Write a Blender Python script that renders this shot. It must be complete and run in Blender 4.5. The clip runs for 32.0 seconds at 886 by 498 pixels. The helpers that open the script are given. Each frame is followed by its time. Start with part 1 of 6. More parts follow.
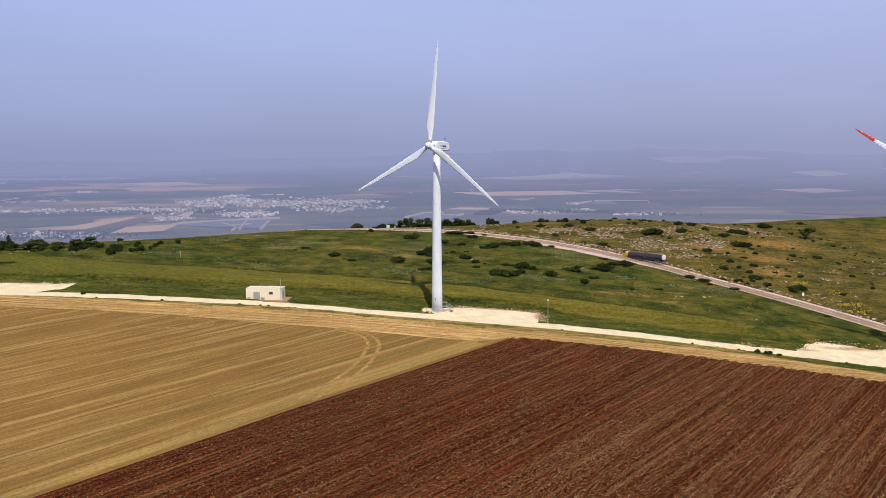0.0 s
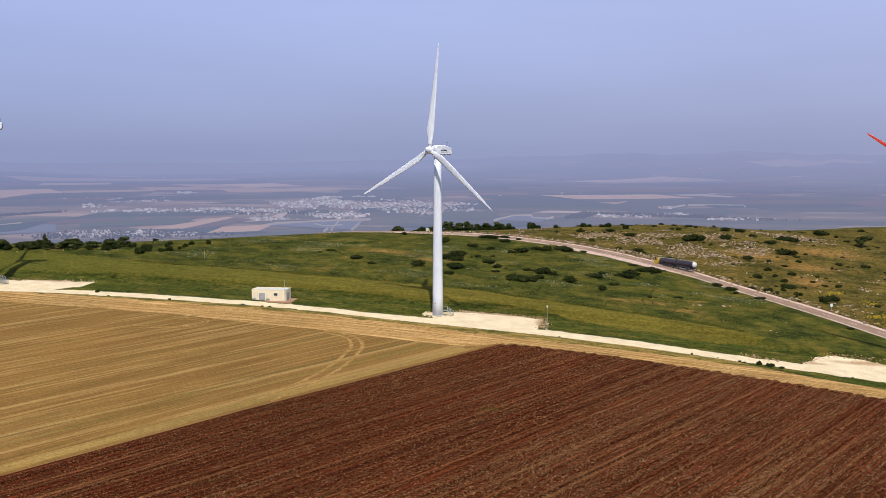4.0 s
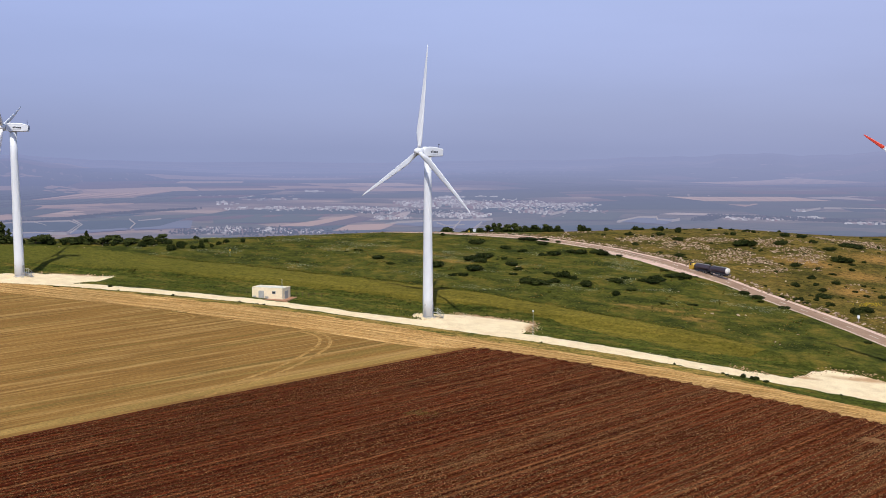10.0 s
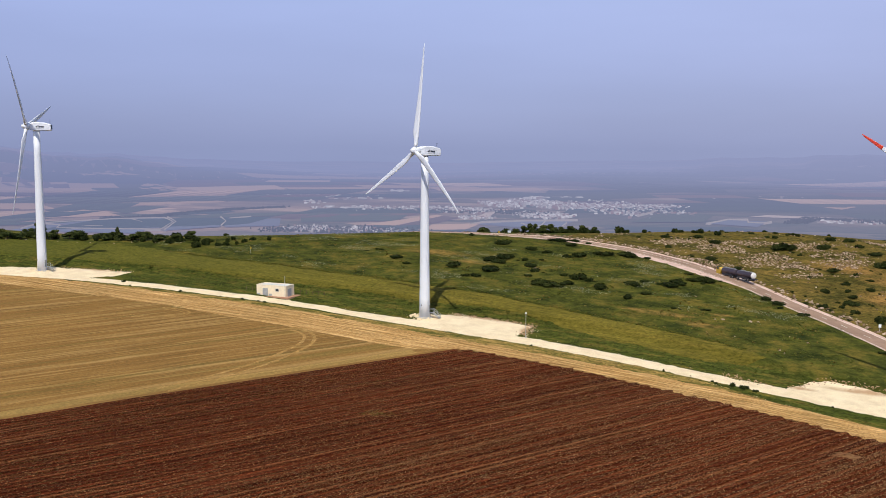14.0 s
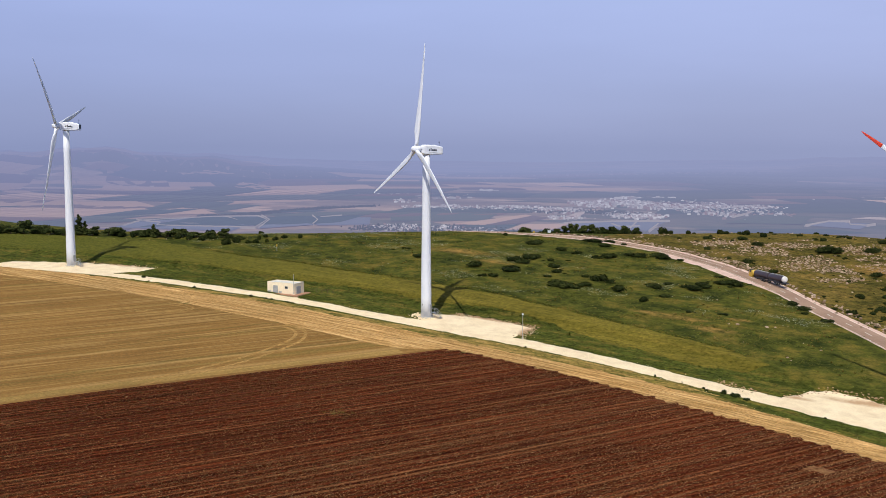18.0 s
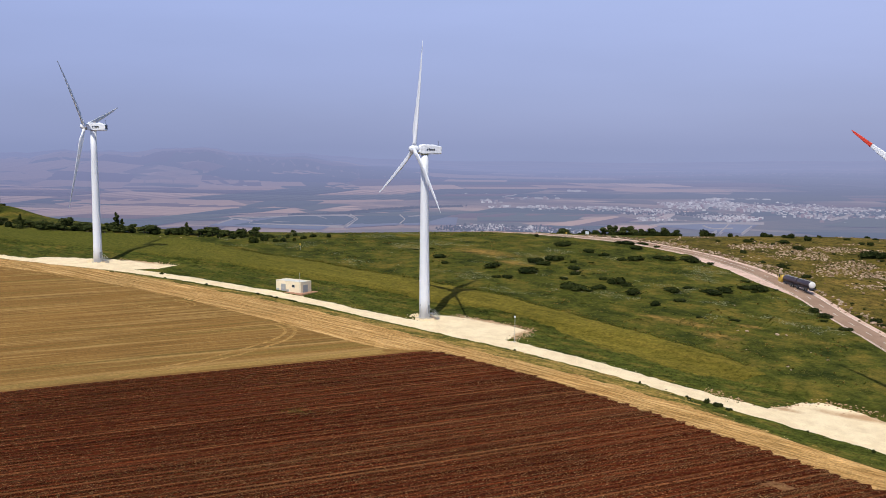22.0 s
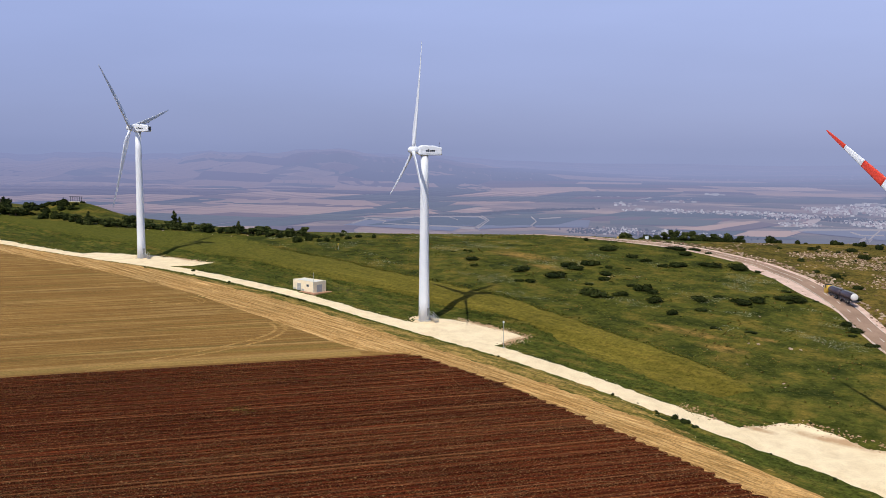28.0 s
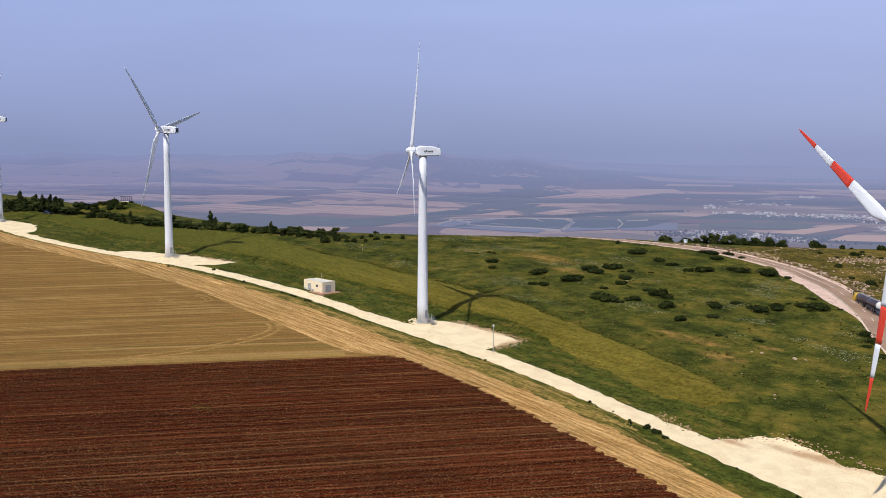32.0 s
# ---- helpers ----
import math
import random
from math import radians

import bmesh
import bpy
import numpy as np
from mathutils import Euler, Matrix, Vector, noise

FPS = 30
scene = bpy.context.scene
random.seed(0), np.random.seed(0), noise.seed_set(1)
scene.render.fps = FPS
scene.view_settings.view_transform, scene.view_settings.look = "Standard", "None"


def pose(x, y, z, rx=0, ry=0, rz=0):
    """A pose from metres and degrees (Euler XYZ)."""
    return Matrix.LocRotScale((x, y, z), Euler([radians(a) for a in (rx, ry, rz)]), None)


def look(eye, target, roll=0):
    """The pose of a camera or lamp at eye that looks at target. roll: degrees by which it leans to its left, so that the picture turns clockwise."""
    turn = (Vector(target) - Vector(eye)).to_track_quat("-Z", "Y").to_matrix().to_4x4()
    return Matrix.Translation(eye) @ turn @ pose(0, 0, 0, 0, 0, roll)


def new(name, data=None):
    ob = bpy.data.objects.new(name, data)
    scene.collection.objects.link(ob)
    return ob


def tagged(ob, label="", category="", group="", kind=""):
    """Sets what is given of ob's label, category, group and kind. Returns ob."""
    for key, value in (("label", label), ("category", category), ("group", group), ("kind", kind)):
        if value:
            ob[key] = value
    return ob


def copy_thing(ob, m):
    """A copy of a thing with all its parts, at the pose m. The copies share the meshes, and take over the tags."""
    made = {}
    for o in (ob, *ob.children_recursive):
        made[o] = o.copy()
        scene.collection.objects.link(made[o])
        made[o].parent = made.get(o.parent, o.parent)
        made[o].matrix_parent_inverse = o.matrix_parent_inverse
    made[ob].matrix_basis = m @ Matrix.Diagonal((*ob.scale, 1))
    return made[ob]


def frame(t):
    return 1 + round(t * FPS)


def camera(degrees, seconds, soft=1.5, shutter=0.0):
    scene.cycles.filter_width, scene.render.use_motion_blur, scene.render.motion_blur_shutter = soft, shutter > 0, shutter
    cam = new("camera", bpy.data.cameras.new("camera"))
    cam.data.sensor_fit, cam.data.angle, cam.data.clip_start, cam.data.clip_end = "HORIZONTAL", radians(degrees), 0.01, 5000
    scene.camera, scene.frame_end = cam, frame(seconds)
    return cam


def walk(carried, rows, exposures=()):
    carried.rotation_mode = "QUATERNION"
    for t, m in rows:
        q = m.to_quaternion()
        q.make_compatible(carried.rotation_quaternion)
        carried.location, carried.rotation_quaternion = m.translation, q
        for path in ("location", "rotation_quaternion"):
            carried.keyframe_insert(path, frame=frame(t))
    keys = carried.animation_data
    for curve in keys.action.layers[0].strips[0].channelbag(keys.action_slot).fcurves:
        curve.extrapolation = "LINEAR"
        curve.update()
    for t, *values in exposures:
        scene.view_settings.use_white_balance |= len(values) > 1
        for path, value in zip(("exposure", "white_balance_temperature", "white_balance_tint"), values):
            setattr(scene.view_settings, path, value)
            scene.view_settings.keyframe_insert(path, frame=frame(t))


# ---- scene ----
cam = camera(50.3, 32.0, 0.5)
ROWS = [
    (0, -8.80, -12.31, 50.06, -2.10, -6.27, 0.16),
    (0.5, -5.68, -12.36, 50.10, -1.37, -6.28, 0.15),
    (1, -2.60, -12.40, 50.11, -0.66, -6.24, 0.15),
    (1.5, 0.43, -12.36, 50.17, 0.06, -6.22, 0.13),
    (2, 3.53, -12.35, 50.23, 0.78, -6.20, 0.12),
    (2.5, 6.64, -12.23, 50.30, 1.49, -6.18, 0.09),
    (3, 9.61, -12.08, 50.34, 2.20, -6.15, 0.06),
    (3.5, 12.67, -11.89, 50.37, 2.91, -6.12, 0.06),
    (5.5, 24.80, -11.14, 50.69, 5.77, -6.10, -0.01),
    (6, 27.94, -10.83, 50.75, 6.40, -6.10, 0.07),
    (6.5, 30.98, -10.52, 50.86, 7.00, -6.11, 0.13),
    (7, 34.00, -10.19, 50.87, 7.63, -6.10, 0.10),
    (7.5, 36.92, -9.70, 50.89, 8.26, -6.10, 0.10),
    (8, 39.90, -9.11, 50.84, 8.90, -6.10, 0.09),
    (8.5, 42.85, -8.46, 50.82, 9.56, -6.11, 0.07),
    (9, 45.74, -7.75, 50.84, 10.20, -6.13, 0.03),
    (9.5, 48.68, -7.01, 50.82, 10.83, -6.12, 0.00),
    (10, 51.60, -6.25, 50.82, 11.47, -6.10, -0.04),
    (10.5, 54.60, -5.43, 50.84, 12.14, -6.11, -0.06),
    (11, 57.52, -4.59, 50.83, 12.80, -6.09, -0.09),
    (11.5, 60.45, -3.72, 50.84, 13.46, -6.09, -0.13),
    (12, 63.33, -2.79, 50.83, 14.13, -6.08, -0.17),
    (12.5, 66.12, -1.84, 50.80, 14.80, -6.09, -0.18),
    (13, 68.94, -0.84, 50.74, 15.47, -6.10, -0.18),
    (13.5, 71.72, 0.14, 50.76, 16.17, -6.10, -0.19),
    (14, 74.52, 1.19, 50.73, 16.89, -6.11, -0.19),
    (14.5, 77.29, 2.30, 50.72, 17.60, -6.11, -0.17),
    (16.5, 88.19, 7.05, 50.72, 20.43, -6.14, -0.16),
    (17, 91.02, 8.28, 50.67, 21.15, -6.14, -0.13),
    (17.5, 93.71, 9.62, 50.63, 21.86, -6.14, -0.14),
    (18, 96.37, 11.00, 50.53, 22.57, -6.15, -0.13),
    (18.5, 99.02, 12.40, 50.44, 23.24, -6.15, -0.11),
    (19, 101.64, 13.84, 50.37, 23.93, -6.15, -0.10),
    (19.5, 104.29, 15.35, 50.32, 24.63, -6.15, -0.11),
    (20, 106.91, 16.84, 50.35, 25.32, -6.15, -0.12),
    (20.5, 109.52, 18.37, 50.36, 26.02, -6.15, -0.13),
    (21, 112.10, 19.93, 50.39, 26.74, -6.15, -0.15),
    (21.5, 114.73, 21.50, 50.39, 27.45, -6.14, -0.16),
    (22, 117.22, 23.13, 50.39, 28.13, -6.14, -0.15),
    (22.5, 119.70, 24.77, 50.43, 28.82, -6.14, -0.15),
    (23, 122.15, 26.48, 50.41, 29.52, -6.13, -0.18),
    (23.5, 124.55, 28.21, 50.42, 30.22, -6.13, -0.19),
    (24, 127.02, 29.99, 50.36, 30.92, -6.11, -0.20),
    (24.5, 129.39, 31.77, 50.31, 31.63, -6.09, -0.21),
    (25, 131.71, 33.57, 50.28, 32.31, -6.08, -0.23),
    (25.5, 134.05, 35.40, 50.24, 33.05, -6.08, -0.24),
    (27.5, 143.22, 42.71, 50.35, 35.81, -6.08, -0.26),
    (28, 145.41, 44.69, 50.33, 36.53, -6.06, -0.25),
    (28.5, 147.58, 46.68, 50.30, 37.22, -6.05, -0.25),
    (29, 149.69, 48.69, 50.26, 37.90, -6.03, -0.26),
    (29.5, 151.85, 50.72, 50.35, 38.62, -6.03, -0.24),
    (30, 153.74, 52.56, 50.30, 39.21, -6.02, -0.23),
    (30.5, 155.83, 54.61, 50.27, 39.92, -6.00, -0.23),
    (31, 157.79, 56.72, 50.24, 40.60, -5.99, -0.24),
    (31.5, 159.81, 58.88, 50.24, 41.28, -5.99, -0.22),
    (32, 161.80, 61.06, 50.21, 41.96, -5.99, -0.21),
]
walk(cam, [(t, pose(x, y, z, 90 + pitch, roll, yaw)) for t, x, y, z, yaw, pitch, roll in ROWS])

EXPOSURE = -0.04
scene.view_settings.exposure = EXPOSURE

# ---- sky and sun ----
SUN_DIR = Vector((0.10, -0.715, 1.0)).normalized()          # from the ground towards the sun
world = bpy.data.worlds.new("world")
scene.world = world
world.use_nodes = True
wn, wl = world.node_tree.nodes, world.node_tree.links
wn.clear()
sky = wn.new("ShaderNodeTexSky")
sky.sky_type = "NISHITA"
sky.sun_disc = False
sky.sun_elevation = math.asin(SUN_DIR.z)
sky.sun_rotation = math.atan2(SUN_DIR.x, SUN_DIR.y)
sky.altitude, sky.air_density, sky.dust_density, sky.ozone_density = 300, 1.0, 1.6, 2.0
coord = wn.new("ShaderNodeTexCoord")
sep = wn.new("ShaderNodeSeparateXYZ")
ramp = wn.new("ShaderNodeValToRGB")                         # a dusty, lilac haze that thins out upwards
ramp.color_ramp.elements[0].position, ramp.color_ramp.elements[0].color = 0.0, (3.12, 3.6, 5.95, 1)
ramp.color_ramp.elements[1].position, ramp.color_ramp.elements[1].color = 0.18, (4.65, 5.55, 9.2, 1)
for at, tone in ((0.03, (3.42, 3.96, 6.55)), (0.08, (3.95, 4.62, 7.7)), (0.13, (4.35, 5.15, 8.55))):
    ramp.color_ramp.elements.new(at).color = (*tone, 1)
cloud = wn.new("ShaderNodeTexNoise")                        # faint uneven veils
cloud.inputs["Scale"].default_value, cloud.inputs["Detail"].default_value = 3.0, 5.0
stretch = wn.new("ShaderNodeMapping")
stretch.inputs["Scale"].default_value = (1, 1, 5)
veil = wn.new("ShaderNodeMapRange")
veil.inputs["From Min"].default_value, veil.inputs["From Max"].default_value = 0.3, 0.7
veil.inputs["To Min"].default_value, veil.inputs["To Max"].default_value = 0.965, 1.035
veiled = wn.new("ShaderNodeVectorMath")
veiled.operation = "SCALE"
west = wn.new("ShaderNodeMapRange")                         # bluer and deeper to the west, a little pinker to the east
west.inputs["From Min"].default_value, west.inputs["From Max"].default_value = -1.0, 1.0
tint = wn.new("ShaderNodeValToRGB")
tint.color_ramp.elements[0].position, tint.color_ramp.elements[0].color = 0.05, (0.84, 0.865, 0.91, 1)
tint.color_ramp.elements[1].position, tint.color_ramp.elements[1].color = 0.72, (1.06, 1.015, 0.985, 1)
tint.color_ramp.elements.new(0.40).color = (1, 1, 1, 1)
tinted = wn.new("ShaderNodeVectorMath")
tinted.operation = "MULTIPLY"
fade = wn.new("ShaderNodeMapRange")
fade.inputs["From Min"].default_value, fade.inputs["From Max"].default_value = 0.14, 0.34
fade.inputs["To Min"].default_value, fade.inputs["To Max"].default_value = 0.92, 0.0
mix = wn.new("ShaderNodeMix")
mix.data_type = "RGBA"
back = wn.new("ShaderNodeBackground")
back.inputs["Strength"].default_value = 0.1
wout = wn.new("ShaderNodeOutputWorld")
wl.new(coord.outputs["Generated"], sep.inputs[0])
wl.new(sep.outputs["Z"], ramp.inputs[0])
wl.new(sep.outputs["Z"], fade.inputs["Value"])
wl.new(fade.outputs[0], mix.inputs["Factor"])
wl.new(sky.outputs[0], mix.inputs[6])
wl.new(coord.outputs["Generated"], stretch.inputs["Vector"])
wl.new(stretch.outputs[0], cloud.inputs["Vector"])
wl.new(cloud.outputs["Fac"], veil.inputs["Value"])
wl.new(ramp.outputs[0], veiled.inputs[0])
wl.new(veil.outputs[0], veiled.inputs["Scale"])
wl.new(sep.outputs["X"], west.inputs["Value"])
wl.new(west.outputs[0], tint.inputs[0])
wl.new(veiled.outputs[0], tinted.inputs[0])
wl.new(tint.outputs[0], tinted.inputs[1])
wl.new(tinted.outputs[0], mix.inputs[7])
wl.new(mix.outputs[2], back.inputs["Color"])
wl.new(back.outputs[0], wout.inputs[0])

sun = new("sun", bpy.data.lights.new("sun", "SUN"))
sun.data.energy, sun.data.angle, sun.data.color = 3.7, radians(0.6), (1.0, 0.93, 0.80)
sun.matrix_world = look(SUN_DIR * 100, (0, 0, 0))


# ---- materials ----
def material(name, rough=0.8, metal=0.0):
    m = bpy.data.materials.new(name)
    m.use_nodes = True
    p = m.node_tree.nodes["Principled BSDF"]
    p.inputs["Roughness"].default_value, p.inputs["Metallic"].default_value = rough, metal
    p.inputs["Specular IOR Level"].default_value = 0.04 if rough > 0.6 else 0.5
    return m, m.node_tree.nodes, m.node_tree.links, p


def noise_node(n, l, scale, detail=4, vector=None, rough=0.6):
    t = n.new("ShaderNodeTexNoise")
    t.inputs["Scale"].default_value, t.inputs["Detail"].default_value = scale, detail
    t.inputs["Roughness"].default_value = rough
    if vector is not None:
        l.new(vector, t.inputs["Vector"])
    return t.outputs["Fac"]


def ramp_node(n, l, value, stops):
    r = n.new("ShaderNodeValToRGB")
    while len(r.color_ramp.elements) < len(stops):
        r.color_ramp.elements.new(0.5)
    for e, (at, colour) in zip(r.color_ramp.elements, stops):
        e.position, e.color = at, (*colour, 1) if len(colour) == 3 else colour
    l.new(value, r.inputs[0])
    return r.outputs[0]


def blend(n, l, factor, a, b, mode="MIX"):
    m = n.new("ShaderNodeMix")
    m.data_type, m.blend_type = "RGBA", mode
    for value, socket in ((factor, m.inputs["Factor"]), (a, m.inputs[6]), (b, m.inputs[7])):
        if isinstance(value, (int, float)):
            socket.default_value = value
        elif isinstance(value, tuple):
            socket.default_value = (*value, 1)
        else:
            l.new(value, socket)
    return m.outputs[2]


def bump(n, l, p, height, strength=0.4, distance=0.05):
    b = n.new("ShaderNodeBump")
    b.inputs["Strength"].default_value, b.inputs["Distance"].default_value = strength, distance
    l.new(height, b.inputs["Height"])
    l.new(b.outputs[0], p.inputs["Normal"])


def place(n, l, turn=0.0, scale=(1, 1, 1)):
    """World metres, turned about z and stretched."""
    g = n.new("ShaderNodeNewGeometry")
    m, k = n.new("ShaderNodeMapping"), n.new("ShaderNodeMapping")
    m.inputs["Rotation"].default_value, k.inputs["Scale"].default_value = (0, 0, radians(turn)), scale
    l.new(g.outputs["Position"], m.inputs["Vector"])
    l.new(m.outputs[0], k.inputs["Vector"])
    return k.outputs[0]


def plain(name, colour, rough=0.7, metal=0.0, spread=0.12, scale=1.5):
    """A painted or plain surface with grime at two scales."""
    m, n, l, p = material(name, rough, metal)
    tc = n.new("ShaderNodeTexCoord").outputs["Object"]
    a, b = noise_node(n, l, scale, 5, tc), noise_node(n, l, scale * 9, 3, tc)
    dark = tuple(c * (1 - spread) for c in colour)
    light = tuple(min(1, c * (1 + spread)) for c in colour)
    c = ramp_node(n, l, a, [(0.3, dark), (0.7, light)])
    c = blend(n, l, 0.25, c, ramp_node(n, l, b, [(0.35, dark), (0.65, light)]))
    l.new(c, p.inputs["Base Color"])
    bump(n, l, p, b, 0.15, 0.01)
    return m


FURROW = 52.7        # direction of the rows, degrees from +x


def spot_mask(n, l, spots):
    """Soft patches with uneven rims: (x, y, half length, half depth)."""
    total = None
    v = place(n, l)
    for x, y, rx, ry in spots:
        sub = n.new("ShaderNodeVectorMath")
        sub.operation = "SUBTRACT"
        sub.inputs[1].default_value = (x, y, 0)
        l.new(v, sub.inputs[0])
        scale = n.new("ShaderNodeVectorMath")
        scale.operation = "MULTIPLY"
        scale.inputs[1].default_value = (1 / rx, 1 / ry, 0)
        l.new(sub.outputs[0], scale.inputs[0])
        far = n.new("ShaderNodeVectorMath")
        far.operation = "LENGTH"
        l.new(scale.outputs[0], far.inputs[0])
        mr = n.new("ShaderNodeMapRange")
        mr.inputs["From Min"].default_value, mr.inputs["From Max"].default_value = 1.6, 0.2
        l.new(far.outputs["Value"], mr.inputs["Value"])
        if total is None:
            total = mr.outputs[0]
        else:
            mx = n.new("ShaderNodeMath")
            mx.operation = "MAXIMUM"
            l.new(total, mx.inputs[0])
            l.new(mr.outputs[0], mx.inputs[1])
            total = mx.outputs[0]
    ragged = noise_node(n, l, 0.35, 5, v, 0.75)
    mul = n.new("ShaderNodeMath")
    mul.operation = "MULTIPLY"
    l.new(total, mul.inputs[0])
    l.new(ragged, mul.inputs[1])
    return ramp_node(n, l, mul.outputs[0], [(0.2, (0, 0, 0)), (0.5, (0.9, 0.9, 0.9))])


def meadow_material():
    m, n, l, p = material("meadow_grass", 0.9)
    p.inputs["Diffuse Roughness"].default_value = 0.5
    v = place(n, l)
    big, mid, fine = noise_node(n, l, 0.022, 5, v), noise_node(n, l, 0.11, 5, v), noise_node(n, l, 1.3, 4, v, 0.75)
    c = ramp_node(n, l, mid, [(0.33, (0.024, 0.033, 0.007)), (0.5, (0.066, 0.072, 0.013)), (0.67, (0.130, 0.104, 0.022))])
    dry = ramp_node(n, l, big, [(0.65, (0, 0, 0)), (0.78, (0.55, 0.55, 0.55))])
    c = blend(n, l, dry, c, (0.20, 0.145, 0.04))
    c = blend(n, l, spot_mask(n, l, ((58.4, 267.2, 10, 3), (50.7, 268.5, 6, 2.4), (68.8, 259.3, 7, 3.4), (-25.1, 321.5, 15, 6), (-9.4, 310.3, 8, 3), (74, 273.8, 4, 2))), c, (0.235, 0.148, 0.044))
    c = blend(n, l, 0.75, c, ramp_node(n, l, fine, [(0.34, (0.6, 0.63, 0.58)), (0.52, (1, 1, 1)), (0.68, (1.4, 1.33, 1.25))]), "MULTIPLY")
    clump = noise_node(n, l, 0.3, 6, v, 0.74)
    c = blend(n, l, 0.9, c, ramp_node(n, l, clump, [(0.35, (0.42, 0.52, 0.43)), (0.5, (1, 1, 1)), (0.63, (1.5, 1.36, 1.25))]), "MULTIPLY")
    earth = noise_node(n, l, 0.16, 5, v, 0.75)
    c = blend(n, l, ramp_node(n, l, earth, [(0.72, (0, 0, 0)), (0.80, (0.6, 0.6, 0.6))]), c, (0.16, 0.105, 0.045))
    l.new(c, p.inputs["Base Color"])
    bump(n, l, p, clump, 0.45, 0.3)
    return m


def row_material(name, stops, across, along, big, flecks, turn=FURROW, rough=0.95, relief=0.15, fleck=2.6, grain=None, patches=None, furrows=None, streaks=(), lush=None, thick=0.56):
    """Field with rows: noise stretched along the rows, patches and flecks of straw."""
    m, n, l, p = material(name, rough)
    p.inputs["Diffuse Roughness"].default_value = 1.0
    rows = noise_node(n, l, 1.0, 5, place(n, l, -turn, (along, across, 1)), 0.7)
    v = place(n, l)
    wide = noise_node(n, l, big, 4, v)
    fine = noise_node(n, l, fleck, 5, v, 0.8)
    c = ramp_node(n, l, rows, stops)
    c = blend(n, l, 0.45, c, ramp_node(n, l, wide, [(0.35, (0.72, 0.74, 0.7)), (0.65, (1.3, 1.26, 1.2))]), "MULTIPLY")
    c = blend(n, l, ramp_node(n, l, fine, [(thick, (0, 0, 0)), (thick + 0.12, (1, 1, 1))]), c, flecks)
    for k, (over, along_, cut, tone, amount) in enumerate(streaks):     # long strips of other growth
        strip = noise_node(n, l, 1.0, 3, place(n, l, -turn, (along_, over, 1 + k)), 0.6)
        c = blend(n, l, ramp_node(n, l, strip, [(cut - 0.05, (0, 0, 0)), (cut + 0.06, (amount,) * 3)]), c, tone)
    if furrows:                      # even ridges left by the tines, their shading put into the colour
        wave = n.new("ShaderNodeTexWave")
        wave.bands_direction = "Y"
        wave.inputs["Scale"].default_value, wave.inputs["Distortion"].default_value = 0.314 / furrows, 2.2
        wave.inputs["Detail"].default_value, wave.inputs["Detail Scale"].default_value = 2.0, 0.6
        l.new(place(n, l, -turn), wave.inputs["Vector"])
        c = blend(n, l, 0.75, c, ramp_node(n, l, wave.outputs["Fac"], [(0.15, (0.55, 0.52, 0.5)), (0.55, (1.05, 1.05, 1.05)), (0.9, (1.35, 1.38, 1.4))]), "MULTIPLY")
    if lush:                         # greener growth towards the shady end of the strip
        x0, x1, tone = lush
        sep, mr = n.new("ShaderNodeSeparateXYZ"), n.new("ShaderNodeMapRange")
        l.new(v, sep.inputs[0])
        mr.inputs["From Min"].default_value, mr.inputs["From Max"].default_value, mr.inputs["To Max"].default_value = x0, x1, 0.75
        l.new(sep.outputs["X"], mr.inputs["Value"])
        c = blend(n, l, mr.outputs[0], c, tone)
    if patches:                      # dried-out places
        c = blend(n, l, spot_mask(n, l, patches), c, (0.25, 0.145, 0.045))
    if grain:                        # crumbs, with the shadows between them put into the colour
        size, dark, light = grain
        crumbs = noise_node(n, l, size, 3, v, 0.85)
        c = blend(n, l, 1.0, c, ramp_node(n, l, crumbs, [(0.36, (dark,) * 3), (0.5, (1, 1, 1)), (0.62, (light, light * 0.97, light * 0.92))]), "MULTIPLY")
    l.new(c, p.inputs["Base Color"])
    bump(n, l, p, fine, 0.7, relief)
    return m


def gravel_material(name, colour, dusty, scale=0.3, dirty=None):
    m, n, l, p = material(name, 0.95)
    v = place(n, l)
    a, b = noise_node(n, l, scale, 5, v), noise_node(n, l, 4.0, 4, v, 0.8)
    c = ramp_node(n, l, a, [(0.3, dusty), (0.62, colour)])
    c = blend(n, l, 0.5, c, ramp_node(n, l, b, [(0.3, (0.65, 0.63, 0.6)), (0.6, (1.08, 1.08, 1.08))]), "MULTIPLY")
    if dirty:                        # trodden earth on the rims
        c = blend(n, l, spot_mask(n, l, dirty), c, (0.46, 0.29, 0.165))
    l.new(c, p.inputs["Base Color"])
    bump(n, l, p, b, 0.5, 0.05)
    return m


